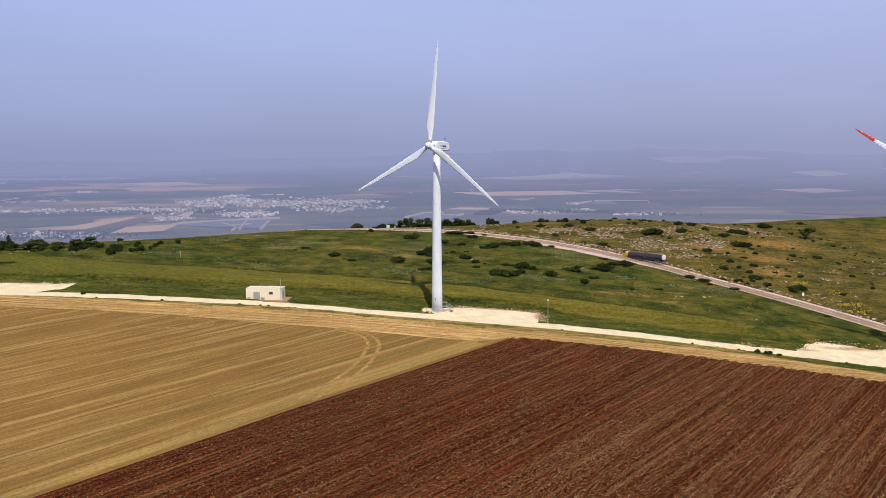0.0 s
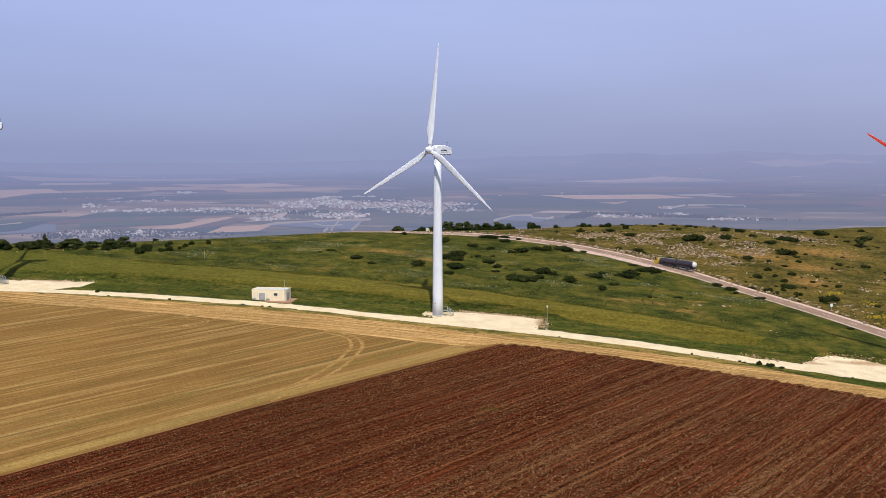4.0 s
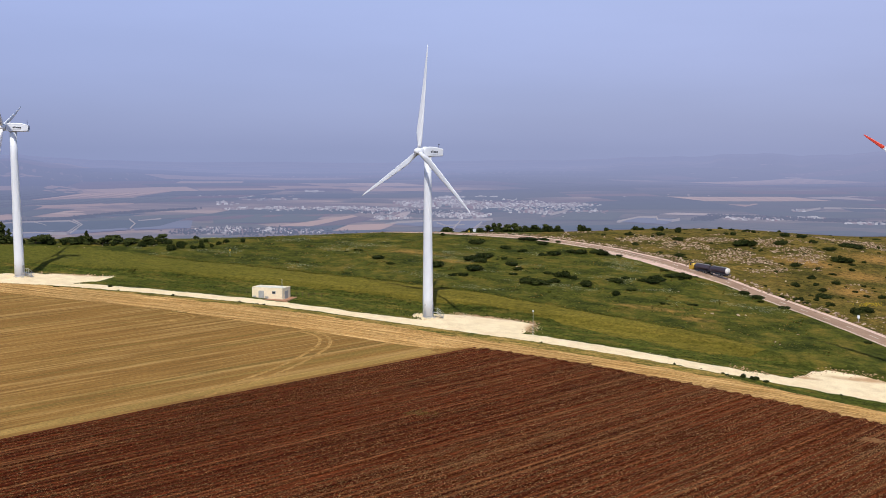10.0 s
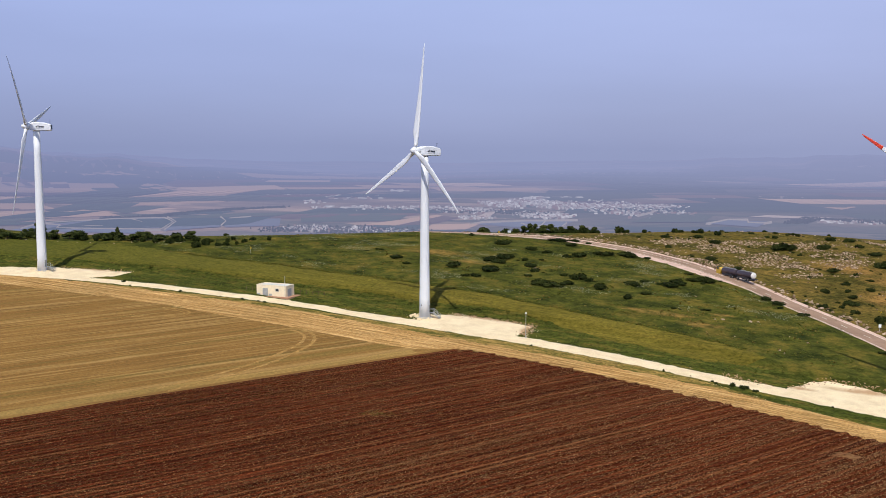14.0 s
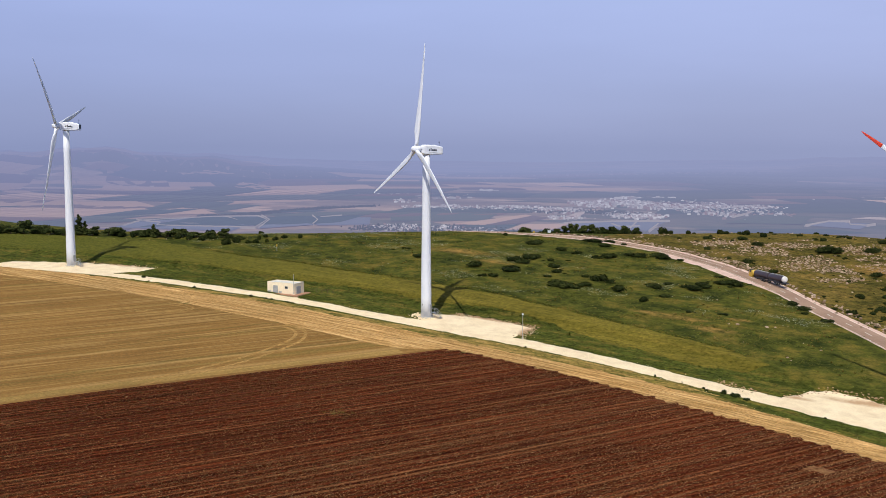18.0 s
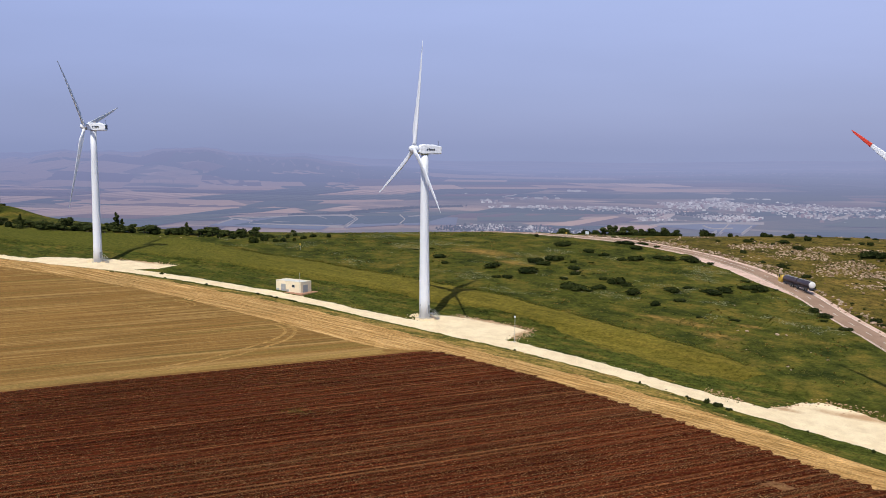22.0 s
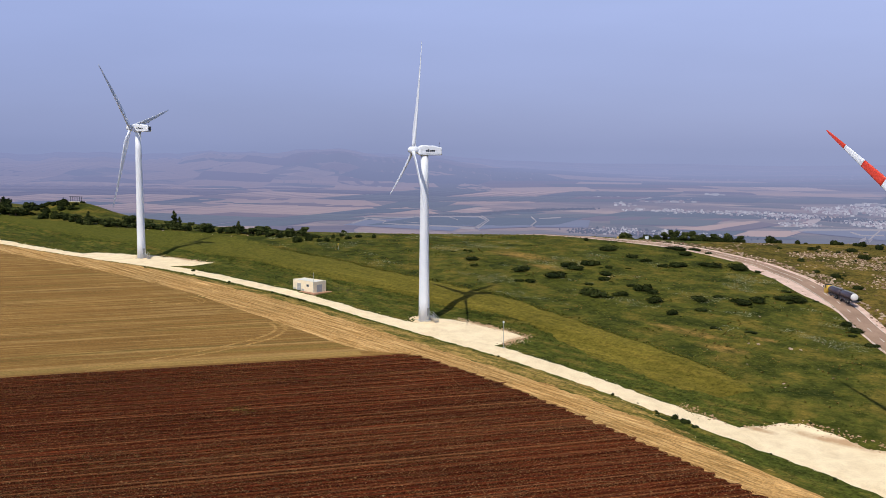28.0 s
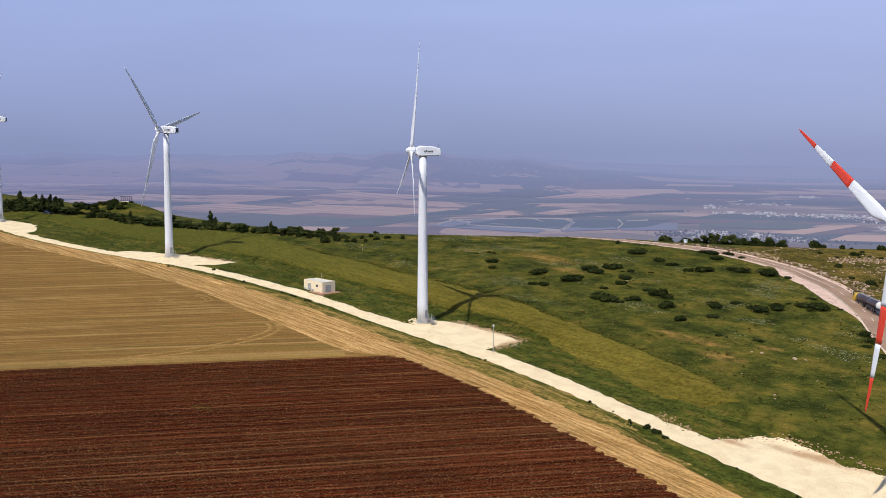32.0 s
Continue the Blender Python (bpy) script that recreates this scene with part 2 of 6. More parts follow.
def far_material(name, colours, fields=False):
    """Distance seen through many kilometres of dust: the surface, with the air's own light put into the material as
    emission.
    """
    m, n, l, p = material(name, 1.0)
    uv = n.new("ShaderNodeUVMap").outputs[0]
    length = n.new("ShaderNodeVectorMath")
    length.operation = "LENGTH"
    l.new(uv, length.inputs[0])
    if fields:
        mp = n.new("ShaderNodeMapping")
        mp.inputs["Rotation"].default_value, mp.inputs["Scale"].default_value = (0, 0, radians(17)), (1.0, 2.4, 1)
        l.new(uv, mp.inputs["Vector"])
        vor = n.new("ShaderNodeTexVoronoi")
        vor.distance, vor.inputs["Scale"].default_value, vor.inputs["Randomness"].default_value = "CHEBYCHEV", 1.6, 0.8
        l.new(mp.outputs[0], vor.inputs["Vector"])
        sp = n.new("ShaderNodeSeparateColor")
        l.new(vor.outputs["Color"], sp.inputs[0])
        c = ramp_node(n, l, sp.outputs[0], colours)
        sx = n.new("ShaderNodeSeparateXYZ")
        l.new(uv, sx.inputs[0])
        east = n.new("ShaderNodeMapRange")
        east.inputs["From Min"].default_value, east.inputs["From Max"].default_value = -4.5, 0.0
        east.inputs["To Min"].default_value, east.inputs["To Max"].default_value = -0.10, 0.10
        l.new(sx.outputs["X"], east.inputs["Value"])
        both = n.new("ShaderNodeMath")
        l.new(noise_node(n, l, 0.35, 4, uv), both.inputs[0])
        l.new(east.outputs[0], both.inputs[1])
        wide = both.outputs[0]
        c = blend(n, l, ramp_node(n, l, wide, [(0.42, (0, 0, 0)), (0.6, (0.8, 0.8, 0.8))]), c, (0.075, 0.095, 0.085))
        strips = noise_node(n, l, 9.0, 4, mp.outputs[0], 0.7)
        c = blend(n, l, 0.5, c, ramp_node(n, l, strips, [(0.35, (0.6, 0.62, 0.65)), (0.65, (1.3, 1.25, 1.2))]), "MULTIPLY")
    else:
        gi = n.new("ShaderNodeNewGeometry")
        c = ramp_node(n, l, gi.outputs["Random Per Island"], colours)
    l.new(c, p.inputs["Base Color"])
    # painted haze: emission replaces the surface colour more and more with distance
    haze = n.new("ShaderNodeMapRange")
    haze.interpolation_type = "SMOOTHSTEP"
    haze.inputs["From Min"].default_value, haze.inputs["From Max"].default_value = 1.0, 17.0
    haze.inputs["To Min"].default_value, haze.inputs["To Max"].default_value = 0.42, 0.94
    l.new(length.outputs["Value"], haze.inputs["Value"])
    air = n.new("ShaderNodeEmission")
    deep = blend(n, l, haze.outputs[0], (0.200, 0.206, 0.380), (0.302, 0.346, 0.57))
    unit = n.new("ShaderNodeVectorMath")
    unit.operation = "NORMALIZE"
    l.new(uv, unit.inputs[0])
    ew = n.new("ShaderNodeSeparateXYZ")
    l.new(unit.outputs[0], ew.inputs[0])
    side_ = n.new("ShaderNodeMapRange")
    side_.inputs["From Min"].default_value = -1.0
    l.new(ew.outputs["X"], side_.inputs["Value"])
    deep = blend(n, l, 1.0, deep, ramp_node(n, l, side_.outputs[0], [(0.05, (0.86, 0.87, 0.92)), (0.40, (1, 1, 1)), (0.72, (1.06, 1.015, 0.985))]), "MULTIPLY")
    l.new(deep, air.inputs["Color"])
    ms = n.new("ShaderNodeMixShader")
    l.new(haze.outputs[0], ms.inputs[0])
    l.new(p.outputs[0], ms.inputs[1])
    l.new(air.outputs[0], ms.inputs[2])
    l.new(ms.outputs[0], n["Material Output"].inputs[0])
    return m


MEADOW = meadow_material()
HILL = row_material("dry_hillside_turf", [(0.32, (0.032, 0.034, 0.008)), (0.46, (0.078, 0.066, 0.015)), (0.58, (0.128, 0.094, 0.024)), (0.70, (0.178, 0.120, 0.034))], 0.10, 0.07, 0.025, (0.125, 0.103, 0.034), turn=-30.0, relief=0.3, grain=(0.6, 0.42, 1.35), patches=((116.3, 365.8, 16, 10), (131.1, 350, 14, 10), (150.7, 387.2, 22, 14), (122.1, 320.4, 9, 12)))
PLOUGH = row_material("ploughed_red_soil", [(0.32, (0.029, 0.0057, 0.0021)), (0.5, (0.057, 0.0111, 0.0039)), (0.68, (0.096, 0.0220, 0.0077))], 1.3, 0.06, 0.03, (0.27, 0.148, 0.061), fleck=2.9, thick=0.545, grain=(2.4, 0.55, 1.45), furrows=1.15, streaks=((0.9, 0.010, 0.58, (0.195, 0.092, 0.038), 0.40), (0.6, 0.008, 0.60, (0.024, 0.0052, 0.002), 0.5)))
STUBBLE = row_material("wheat_stubble", [(0.28, (0.143, 0.077, 0.023)), (0.45, (0.178, 0.100, 0.031)), (0.58, (0.220, 0.130, 0.043)), (0.72, (0.28, 0.176, 0.065))], 1.5, 0.012, 0.02, (0.255, 0.155, 0.055), relief=0.05, fleck=3.0, grain=(1.8, 0.8, 1.16), streaks=((0.5, 0.006, 0.60, (0.135, 0.110, 0.030), 0.5), (0.75, 0.004, 0.58, (0.37, 0.245, 0.10), 0.6), (1.1, 0.005, 0.60, (0.105, 0.056, 0.02), 0.55), (0.16, 0.008, 0.58, (0.165, 0.086, 0.028), 0.3)))
EDGE_STUBBLE = row_material("pale_stubble", [(0.3, (0.185, 0.118, 0.038)), (0.5, (0.25, 0.165, 0.056)), (0.7, (0.32, 0.215, 0.08))], 1.5, 0.012, 0.03, (0.29, 0.19, 0.07), relief=0.05, fleck=3.0, grain=(1.8, 0.75, 1.2))
STRAW = row_material("driven_straw_border", [(0.3, (0.165, 0.085, 0.0265)), (0.43, (0.29, 0.17, 0.062)), (0.55, (0.415, 0.258, 0.107)), (0.68, (0.555, 0.38, 0.183))], 1.2, 0.025, 0.05, (0.48, 0.3321, 0.1512), turn=-6.0, relief=0.05, fleck=3.0, grain=(1.8, 0.65, 1.25))
WHEEL = row_material("pressed_straw", [(0.3, (0.18, 0.10, 0.033)), (0.5, (0.26, 0.158, 0.056)), (0.7, (0.37, 0.24, 0.10))], 1.0, 0.1, 0.05, (0.34, 0.238, 0.10), relief=0.04, grain=(1.8, 0.65, 1.3))
RUT = row_material("rutted_straw", [(0.3, (0.1275, 0.0688, 0.0243)), (0.5, (0.221, 0.1333, 0.0495)), (0.7, (0.323, 0.215, 0.09))], 1.0, 0.1, 0.05, (0.306, 0.2064, 0.081), relief=0.04, turn=-6.0, grain=(1.8, 0.7, 1.25))
VERGE = row_material("verge_weeds", [(0.34, (0.048, 0.055, 0.012)), (0.44, (0.115, 0.102, 0.024)), (0.51, (0.195, 0.142, 0.040)), (0.62, (0.31, 0.21, 0.078))], 0.45, 0.11, 0.09, (0.2576, 0.184, 0.07125), turn=-6.0, grain=(1.2, 0.5, 1.3))
CROP = row_material("young_wheat", [(0.3, (0.078, 0.069, 0.0115)), (0.5, (0.116, 0.099, 0.017)), (0.7, (0.165, 0.128, 0.025))], 0.4, 0.09, 0.05, (0.15, 0.134, 0.029), turn=-8.0, relief=0.15, grain=(0.9, 0.62, 1.3), lush=(0.0, -150.0, (0.066, 0.077, 0.014)))
BANK = row_material("bank_weeds", [(0.3, (0.022, 0.034, 0.007)), (0.5, (0.060, 0.072, 0.013)), (0.7, (0.15, 0.112, 0.027))], 0.35, 0.12, 0.12, (0.10, 0.10, 0.026), turn=-6.0, relief=0.3, grain=(0.8, 0.5, 1.35))
TRACK = gravel_material("white_chalk_gravel", (0.87, 0.735, 0.515), (0.74, 0.595, 0.40), 0.3, ((15.2, 241.4, 10, 1.4), (25.6, 236, 1.6, 5), (-112.8, 247.1, 12, 1.6), (105.6, 220.4, 12, 1.6), (90.8, 217.2, 4, 1.5)))
SHOULDER = gravel_material("pinkish_gravel", (0.74, 0.555, 0.49), (0.56, 0.40, 0.33))
ASPHALT = gravel_material("worn_asphalt", (0.385, 0.264, 0.20), (0.29, 0.193, 0.145), 0.12)
ROADLINE = plain("road_paint", (0.75, 0.73, 0.68), 0.7)
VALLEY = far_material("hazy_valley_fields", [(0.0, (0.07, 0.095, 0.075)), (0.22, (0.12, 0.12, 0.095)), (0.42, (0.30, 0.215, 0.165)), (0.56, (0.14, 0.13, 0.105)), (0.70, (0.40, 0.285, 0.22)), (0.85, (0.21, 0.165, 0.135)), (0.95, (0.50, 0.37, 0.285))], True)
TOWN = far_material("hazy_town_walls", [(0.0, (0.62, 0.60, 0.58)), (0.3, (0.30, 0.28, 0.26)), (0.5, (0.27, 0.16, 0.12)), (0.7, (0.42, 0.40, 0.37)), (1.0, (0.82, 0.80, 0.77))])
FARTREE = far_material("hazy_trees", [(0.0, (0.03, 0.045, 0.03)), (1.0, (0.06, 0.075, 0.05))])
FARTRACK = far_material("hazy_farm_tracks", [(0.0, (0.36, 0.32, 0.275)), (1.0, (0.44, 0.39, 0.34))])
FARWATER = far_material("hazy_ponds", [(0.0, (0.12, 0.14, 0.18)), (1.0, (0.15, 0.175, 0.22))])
WHITE = plain("white_gelcoat", (0.80, 0.84, 0.93), 0.35, 0, 0.04, 0.35)
RED = plain("signal_red_paint", (0.70, 0.06, 0.03), 0.4, 0, 0.06)
STEEL = plain("galvanised_steel", (0.45, 0.46, 0.47), 0.45, 0.7)
DARK = plain("dark_paint", (0.03, 0.035, 0.05), 0.5)
CONCRETE = plain("concrete", (0.48, 0.45, 0.40), 0.9)
CREAM = plain("cream_render", (0.82, 0.72, 0.54), 0.85, 0, 0.08)
ROOFING = plain("pale_roof_sheet", (0.70, 0.685, 0.63), 0.6)
GREY = plain("grey_metal_door", (0.36, 0.37, 0.38), 0.5)
BRICK = plain("reddish_paving", (0.42, 0.24, 0.16), 0.9)
GLASS = plain("dark_window", (0.05, 0.06, 0.07), 0.12)
BARK = plain("bark", (0.12, 0.085, 0.055), 0.95, 0, 0.3, 4)
EARTH = gravel_material("reddish_earth", (0.46, 0.31, 0.20), (0.30, 0.19, 0.11), 0.8)
SOIL_PATCH = gravel_material("dusty_soil", (0.25, 0.135, 0.062), (0.12, 0.045, 0.02), 0.9)


def rock_material():
    m, n, l, p = material("pale_limestone", 0.9)
    g = n.new("ShaderNodeNewGeometry")
    v = place(n, l)
    c = ramp_node(n, l, g.outputs["Random Per Island"], [(0.0, (0.16, 0.105, 0.07)), (0.45, (0.30, 0.215, 0.155)), (0.85, (0.44, 0.335, 0.26)), (1.0, (0.62, 0.50, 0.41))])
    c = blend(n, l, 0.8, c, ramp_node(n, l, noise_node(n, l, 1.6, 5, v, 0.75), [(0.35, (0.45, 0.43, 0.42)), (0.6, (1.15, 1.12, 1.1))]), "MULTIPLY")
    l.new(c, p.inputs["Base Color"])
    bump(n, l, p, noise_node(n, l, 5.0, 4, v, 0.8), 0.5, 0.1)
    return m


ROCK = rock_material()
YELLOW = plain("yellow_paint", (0.55, 0.36, 0.04), 0.4)
TANK = plain("glossy_dark_tank", (0.075, 0.06, 0.08), 0.35, 0.25, 0.15)
TANKEND = plain("white_tank_end", (0.75, 0.74, 0.74), 0.35)
CARPAINT = plain("dark_blue_car_paint", (0.03, 0.045, 0.08), 0.25, 0.2, 0.08)
RUBBER = plain("tyre_rubber", (0.02, 0.02, 0.02), 0.85)


def leaf_material(name, dark, light):
    m, n, l, p = material(name, 0.75)
    gi = n.new("ShaderNodeNewGeometry")
    c = ramp_node(n, l, gi.outputs["Random Per Island"], [(0.0, dark), (0.6, tuple((a + b) / 2 for a, b in zip(dark, light))), (1.0, light)])
    oi = n.new("ShaderNodeObjectInfo")
    c = blend(n, l, 0.5, c, ramp_node(n, l, oi.outputs["Random"], [(0.0, (0.7, 0.75, 0.7)), (1.0, (1.35, 1.25, 1.1))]), "MULTIPLY")
    l.new(c, p.inputs["Base Color"])
    return m


LEAF = leaf_material("dark_shrub_leaves", (0.012, 0.019, 0.006), (0.040, 0.050, 0.014))
LEAF2 = leaf_material("olive_leaves", (0.021, 0.033, 0.010), (0.072, 0.083, 0.027))
GRASS = leaf_material("grass_blades", (0.055, 0.068, 0.012), (0.17, 0.15, 0.038))
DRYGRASS = leaf_material("dry_grass_blades", (0.075, 0.07, 0.016), (0.27, 0.195, 0.07))
WEED = leaf_material("bank_weed_blades", (0.066, 0.086, 0.016), (0.16, 0.165, 0.038))
STRAWBITS = leaf_material("straw_bits", (0.24, 0.14, 0.06), (0.60, 0.40, 0.20))
CLODS = leaf_material("soil_clods", (0.048, 0.012, 0.004), (0.125, 0.038, 0.014))
FLOWERS = leaf_material("white_umbels", (0.17, 0.19, 0.12), (0.40, 0.41, 0.32))
YFLOWERS = leaf_material("yellow_broom", (0.22, 0.16, 0.018), (0.42, 0.30, 0.03))


# ---- lie of the land ----
def smooth(a, b, v):
    u = np.clip((v - a) / (b - a), 0, 1)
    return u * u * (3 - 2 * u)


TRACK_LINE = [(-493.3, 246.3), (-353.9, 236.6), (-249.3, 229), (-197.3, 225.9), (-150.7, 228.6), (-111.6, 234.1), (-81.7, 235.1), (-46.2, 233.4), (-20.6, 229.9), (0.2, 228.3), (26.4, 225.9), (47.4, 222.6), (68.5, 217.5), (84.4, 208.9), (100.4, 203), (127.2, 194.9), (170, 180.9), (254.9, 148.8)]
EDGE_LINE = [(-674.9, 218.9), (-238.3, 267.4), (-167.5, 275), (-130, 291), (-96, 312), (-50, 347), (-20.4, 360.6), (20.6, 385), (56.3, 409), (100, 424), (150, 440), (200, 480), (488.3, 493.9)]
TX, TY = np.array(TRACK_LINE, float).T
EX, EY = np.array(EDGE_LINE, float).T


def height(x, y):
    """Height of the ground, metres."""
    x, y = np.asarray(x, float), np.asarray(y, float)
    u = np.clip(y, 60, 460) - 235
    side_slope = np.where(x > -30, -0.0711 * np.minimum(x, 320), 2.133 - 0.0482 * (np.maximum(x, -420) + 30))
    z = 7.3 + 0.0564 * u - 0.000015 * u * u + 0.000059 * np.clip(x, -420, 320) * u + side_slope
    z = z + 3.8 * np.exp(-((x - 103) / 43) ** 2 - ((y - 411.5) / 39) ** 2)
    z = z + 7.5 * np.exp(-((x - 275) / 62) ** 2 - ((y - 480) / 75) ** 2)
    z = z + 4.7 * np.exp(-(np.abs(x + 244.5) / 19) ** 2.6 - ((y - 291.4) / 12) ** 2)
    d = y - np.interp(x, TX, TY)
    z = z - 1.2 * smooth(-8, -4, d) * (1 - smooth(17, 24, d))
    e = np.maximum(y - np.interp(x, EX, EY), 0)
    return z - np.where(e < 115, 0.00225 * e * e, 29.76 + 0.5175 * (e - 115))


def h(x, y):
    return float(height(x, y))


MID = np.array((75.0, 25.0, 50.0))


def far_place(x, y, z):
    """Distance drawn in towards the middle of the walk, so that the whole valley lies within five kilometres and every line of sight stays true."""
    d = np.stack([np.asarray(x, float) - MID[0], np.asarray(y, float) - MID[1], np.asarray(z, float) - MID[2]], -1)
    r = np.linalg.norm(d, axis=-1)
    near = np.where(r < 1500, r, 1500 + 3400 * (1 - np.exp(-(np.maximum(r, 1500) - 1500) / 900)))
    return MID + d * (near / np.maximum(r, 1e-6))[..., None]


def valley_height(x, y):
    """Floor of the valley and the hills beyond it, true metres."""
    r = np.hypot(x - MID[0], y - MID[1])
    az = np.degrees(np.arctan2(-(x - MID[0]), y - MID[1]))       # to the left of +y
    z = -345 + 20 * np.sin(x / 900.0) * np.cos(y / 1300.0) * smooth(6000, 11000, r)
    ridge = np.exp(-((az - 42) / 9.5) ** 2) * smooth(9500, 13500, r) * 300
    ridge = ridge + np.exp(-((az - 62) / 14) ** 2) * smooth(10500, 15000, r) * 250
    right = np.exp(-((az + 12) / 16) ** 2) * smooth(11500, 16000, r) * 270
    bumps = 1 + 0.12 * np.sin(az * 0.9 + 1) + 0.07 * np.sin(az * 2.3) + 0.04 * np.sin(az * 5.1)
    return z + (ridge + right) * bumps


def mesh_object(name, verts, faces, mats, smooth_shade=True, uv=None, index=None):
    me = bpy.data.meshes.new(name)
    me.from_pydata([tuple(v) for v in verts], [], faces)
    for m in mats if isinstance(mats, (list, tuple)) else [mats]:
        me.materials.append(m)
    if smooth_shade:
        me.shade_smooth()
    if index is not None:
        me.polygons.foreach_set("material_index", np.asarray(index, np.int32))
    if uv is not None:
        layer = me.uv_layers.new(name="far")
        loops = np.zeros(len(me.loops), np.int32)
        me.loops.foreach_get("vertex_index", loops)
        layer.data.foreach_set("uv", np.asarray(uv, np.float32)[loops].ravel())
    me.update()
    return new(name, me)


def build_ground():
    """One sheet from under the camera to the horizon: plateau, scarp, valley and hills."""
    rings = np.r_[np.linspace(4, 100, 12), np.arange(104, 520, 3.0), np.geomspace(523, 26000, 110)]
    angles = np.radians(np.r_[np.arange(20, 168, 0.5), np.arange(168, 380, 4.0)])
    R, A = np.meshgrid(rings, angles, indexing="ij")
    cx, cy = 60.0, 20.0
    X, Y = cx + R * np.cos(A), cy + R * np.sin(A)
    Z = height(X, Y)
    V = valley_height(X, Y)
    Z = np.maximum(Z, -420)
    t = smooth(650, 1000, R)
    Z = np.where(R > 650, np.where(Z > V, Z * (1 - t) + V * t, V), np.maximum(Z, V))
    P = far_place(X, Y, Z)
    P[R < 1400] = np.stack([X, Y, Z], -1)[R < 1400]
    nr, na = R.shape
    verts = P.reshape(-1, 3).tolist() + [(cx, cy, h(cx, cy))]
    uv = np.stack([(X - MID[0]) / 1000, (Y - MID[1]) / 1000], -1).reshape(-1, 2)
    uv = np.r_[uv, [[0, 0]]]
    faces, index = [], []
    for i in range(nr - 1):
        for j in range(na):
            k = (j + 1) % na
            faces.append((i * na + j, (i + 1) * na + j, (i + 1) * na + k, i * na + k))
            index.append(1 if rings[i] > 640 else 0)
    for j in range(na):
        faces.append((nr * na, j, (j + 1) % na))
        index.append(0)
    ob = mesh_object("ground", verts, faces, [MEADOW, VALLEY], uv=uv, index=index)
    return tagged(ob, "grassy plateau falling to a hazy farmed valley and hills", "ground", kind="structure")


build_ground()


def curve(points, step):
    """Even points on a smooth line through the given ones."""
    p = np.array(points, float)
    p = np.vstack([2 * p[0] - p[1], p, 2 * p[-1] - p[-2]])
    out = []
    for i in range(1, len(p) - 2):
        n = max(2, int(np.linalg.norm(p[i + 1] - p[i]) / step))
        t = np.linspace(0, 1, n, endpoint=False)[:, None]
        a, b, c, d = p[i - 1:i + 3]
        out.append(0.5 * (2 * b + (c - a) * t + (2 * a - 5 * b + 4 * c - d) * t * t + (3 * b - a - 3 * c + d) * t ** 3))
    return np.vstack(out + [p[-2:-1]])


def resample(line, n):
    s = np.r_[0, np.cumsum(np.linalg.norm(np.diff(line, axis=0), axis=1))]
    u = np.linspace(0, s[-1], n)
    return np.stack([np.interp(u, s, line[:, 0]), np.interp(u, s, line[:, 1])], -1)


def sheet(name, near, far, mat, lift, label, category, step=2.0, across=8, ragged=0.0, relief=None, smooth_lines=True):
    """A strip of ground cover between two lines, lying on the land."""
    a, b = (curve(near, step), curve(far, step)) if smooth_lines else (np.array(near, float), np.array(far, float))
    n = max(len(a), len(b)) if smooth_lines else int(max(np.linalg.norm(a[-1] - a[0]), np.linalg.norm(b[-1] - b[0])) / step)
    a, b = resample(a, n), resample(b, n)
    if ragged:
        lo_hi = ragged if isinstance(ragged, tuple) else (ragged, ragged)
        for line, seed, amount in ((a, 3.0, lo_hi[0]), (b, 17.0, lo_hi[1])):
            for i in range(n):
                line[i, 1] += amount * noise.fractal((line[i, 0] * 0.25, seed, line[i, 1] * 0.02), 0.6, 2.0, 4)
    v = np.linspace(0, 1, across + 1)[None, :, None]
    g = a[:, None, :] * (1 - v) + b[:, None, :] * v
    z = height(g[..., 0], g[..., 1]) + lift
    if relief is not None:
        z = z + relief(g[..., 0], g[..., 1])
    z[:, 0] -= lift * 0.9
    z[:, -1] -= lift * 0.9
    z[0, 1:-1] -= lift * 0.9
    z[-1, 1:-1] -= lift * 0.9
    verts = np.concatenate([g, z[..., None]], -1).reshape(-1, 3)
    w = across + 1
    faces = [(i * w + j, i * w + j + 1, (i + 1) * w + j + 1, (i + 1) * w + j) for i in range(n - 1) for j in range(across)]
    ob = mesh_object(name, verts, faces, mat)
    if ob.data.polygons[0].normal.z < 0:
        ob.data.flip_normals()
    return tagged(ob, label, category, kind="structure")


# ---- fields, track and road ----
row = np.array((math.cos(radians(FURROW)), math.sin(radians(FURROW))))


def ridges(x, y):
    q = -x * row[1] + y * row[0]
    return 0.07 * np.sin(q * 2 * np.pi / 2.3) + 0.04 * np.sin(q * 2 * np.pi / 5.3 + 1)


field_edge = [(15.9, 207.5), (24.9, 207.7), (38.6, 205.8), (52.9, 202.5), (67.3, 198.6), (81.2, 194.7), (97.3, 189.5), (127.4, 179.1), (181.6, 157.9), (246.7, 127.5)]
fe = np.array(field_edge, float)
sheet("ploughed_field", [tuple(p - row * 250) for p in fe], field_edge, PLOUGH, 0.2, "dark red-brown ploughed field with flecks of straw", "field", 0.6, 70, (0.3, 0.9), ridges)
left_edge = np.array([(-495.1, 217), (-355.7, 207), (-251.1, 206), (-191.5, 210.5), (-106.3, 215.3), (-64.9, 212), (-24.7, 206.5), (15.7, 208.1), (17.6, 208.0)], float)
sheet("stubble_field", [tuple(p - row * (250 if i > 6 else 330)) for i, p in enumerate(left_edge)], [tuple(p) for p in left_edge], STUBBLE, 0.07, "golden mown wheat stubble field with faint green rows", "field", 2.0, 60, 0.6)
left_of_row = np.array((-row[1], row[0]))
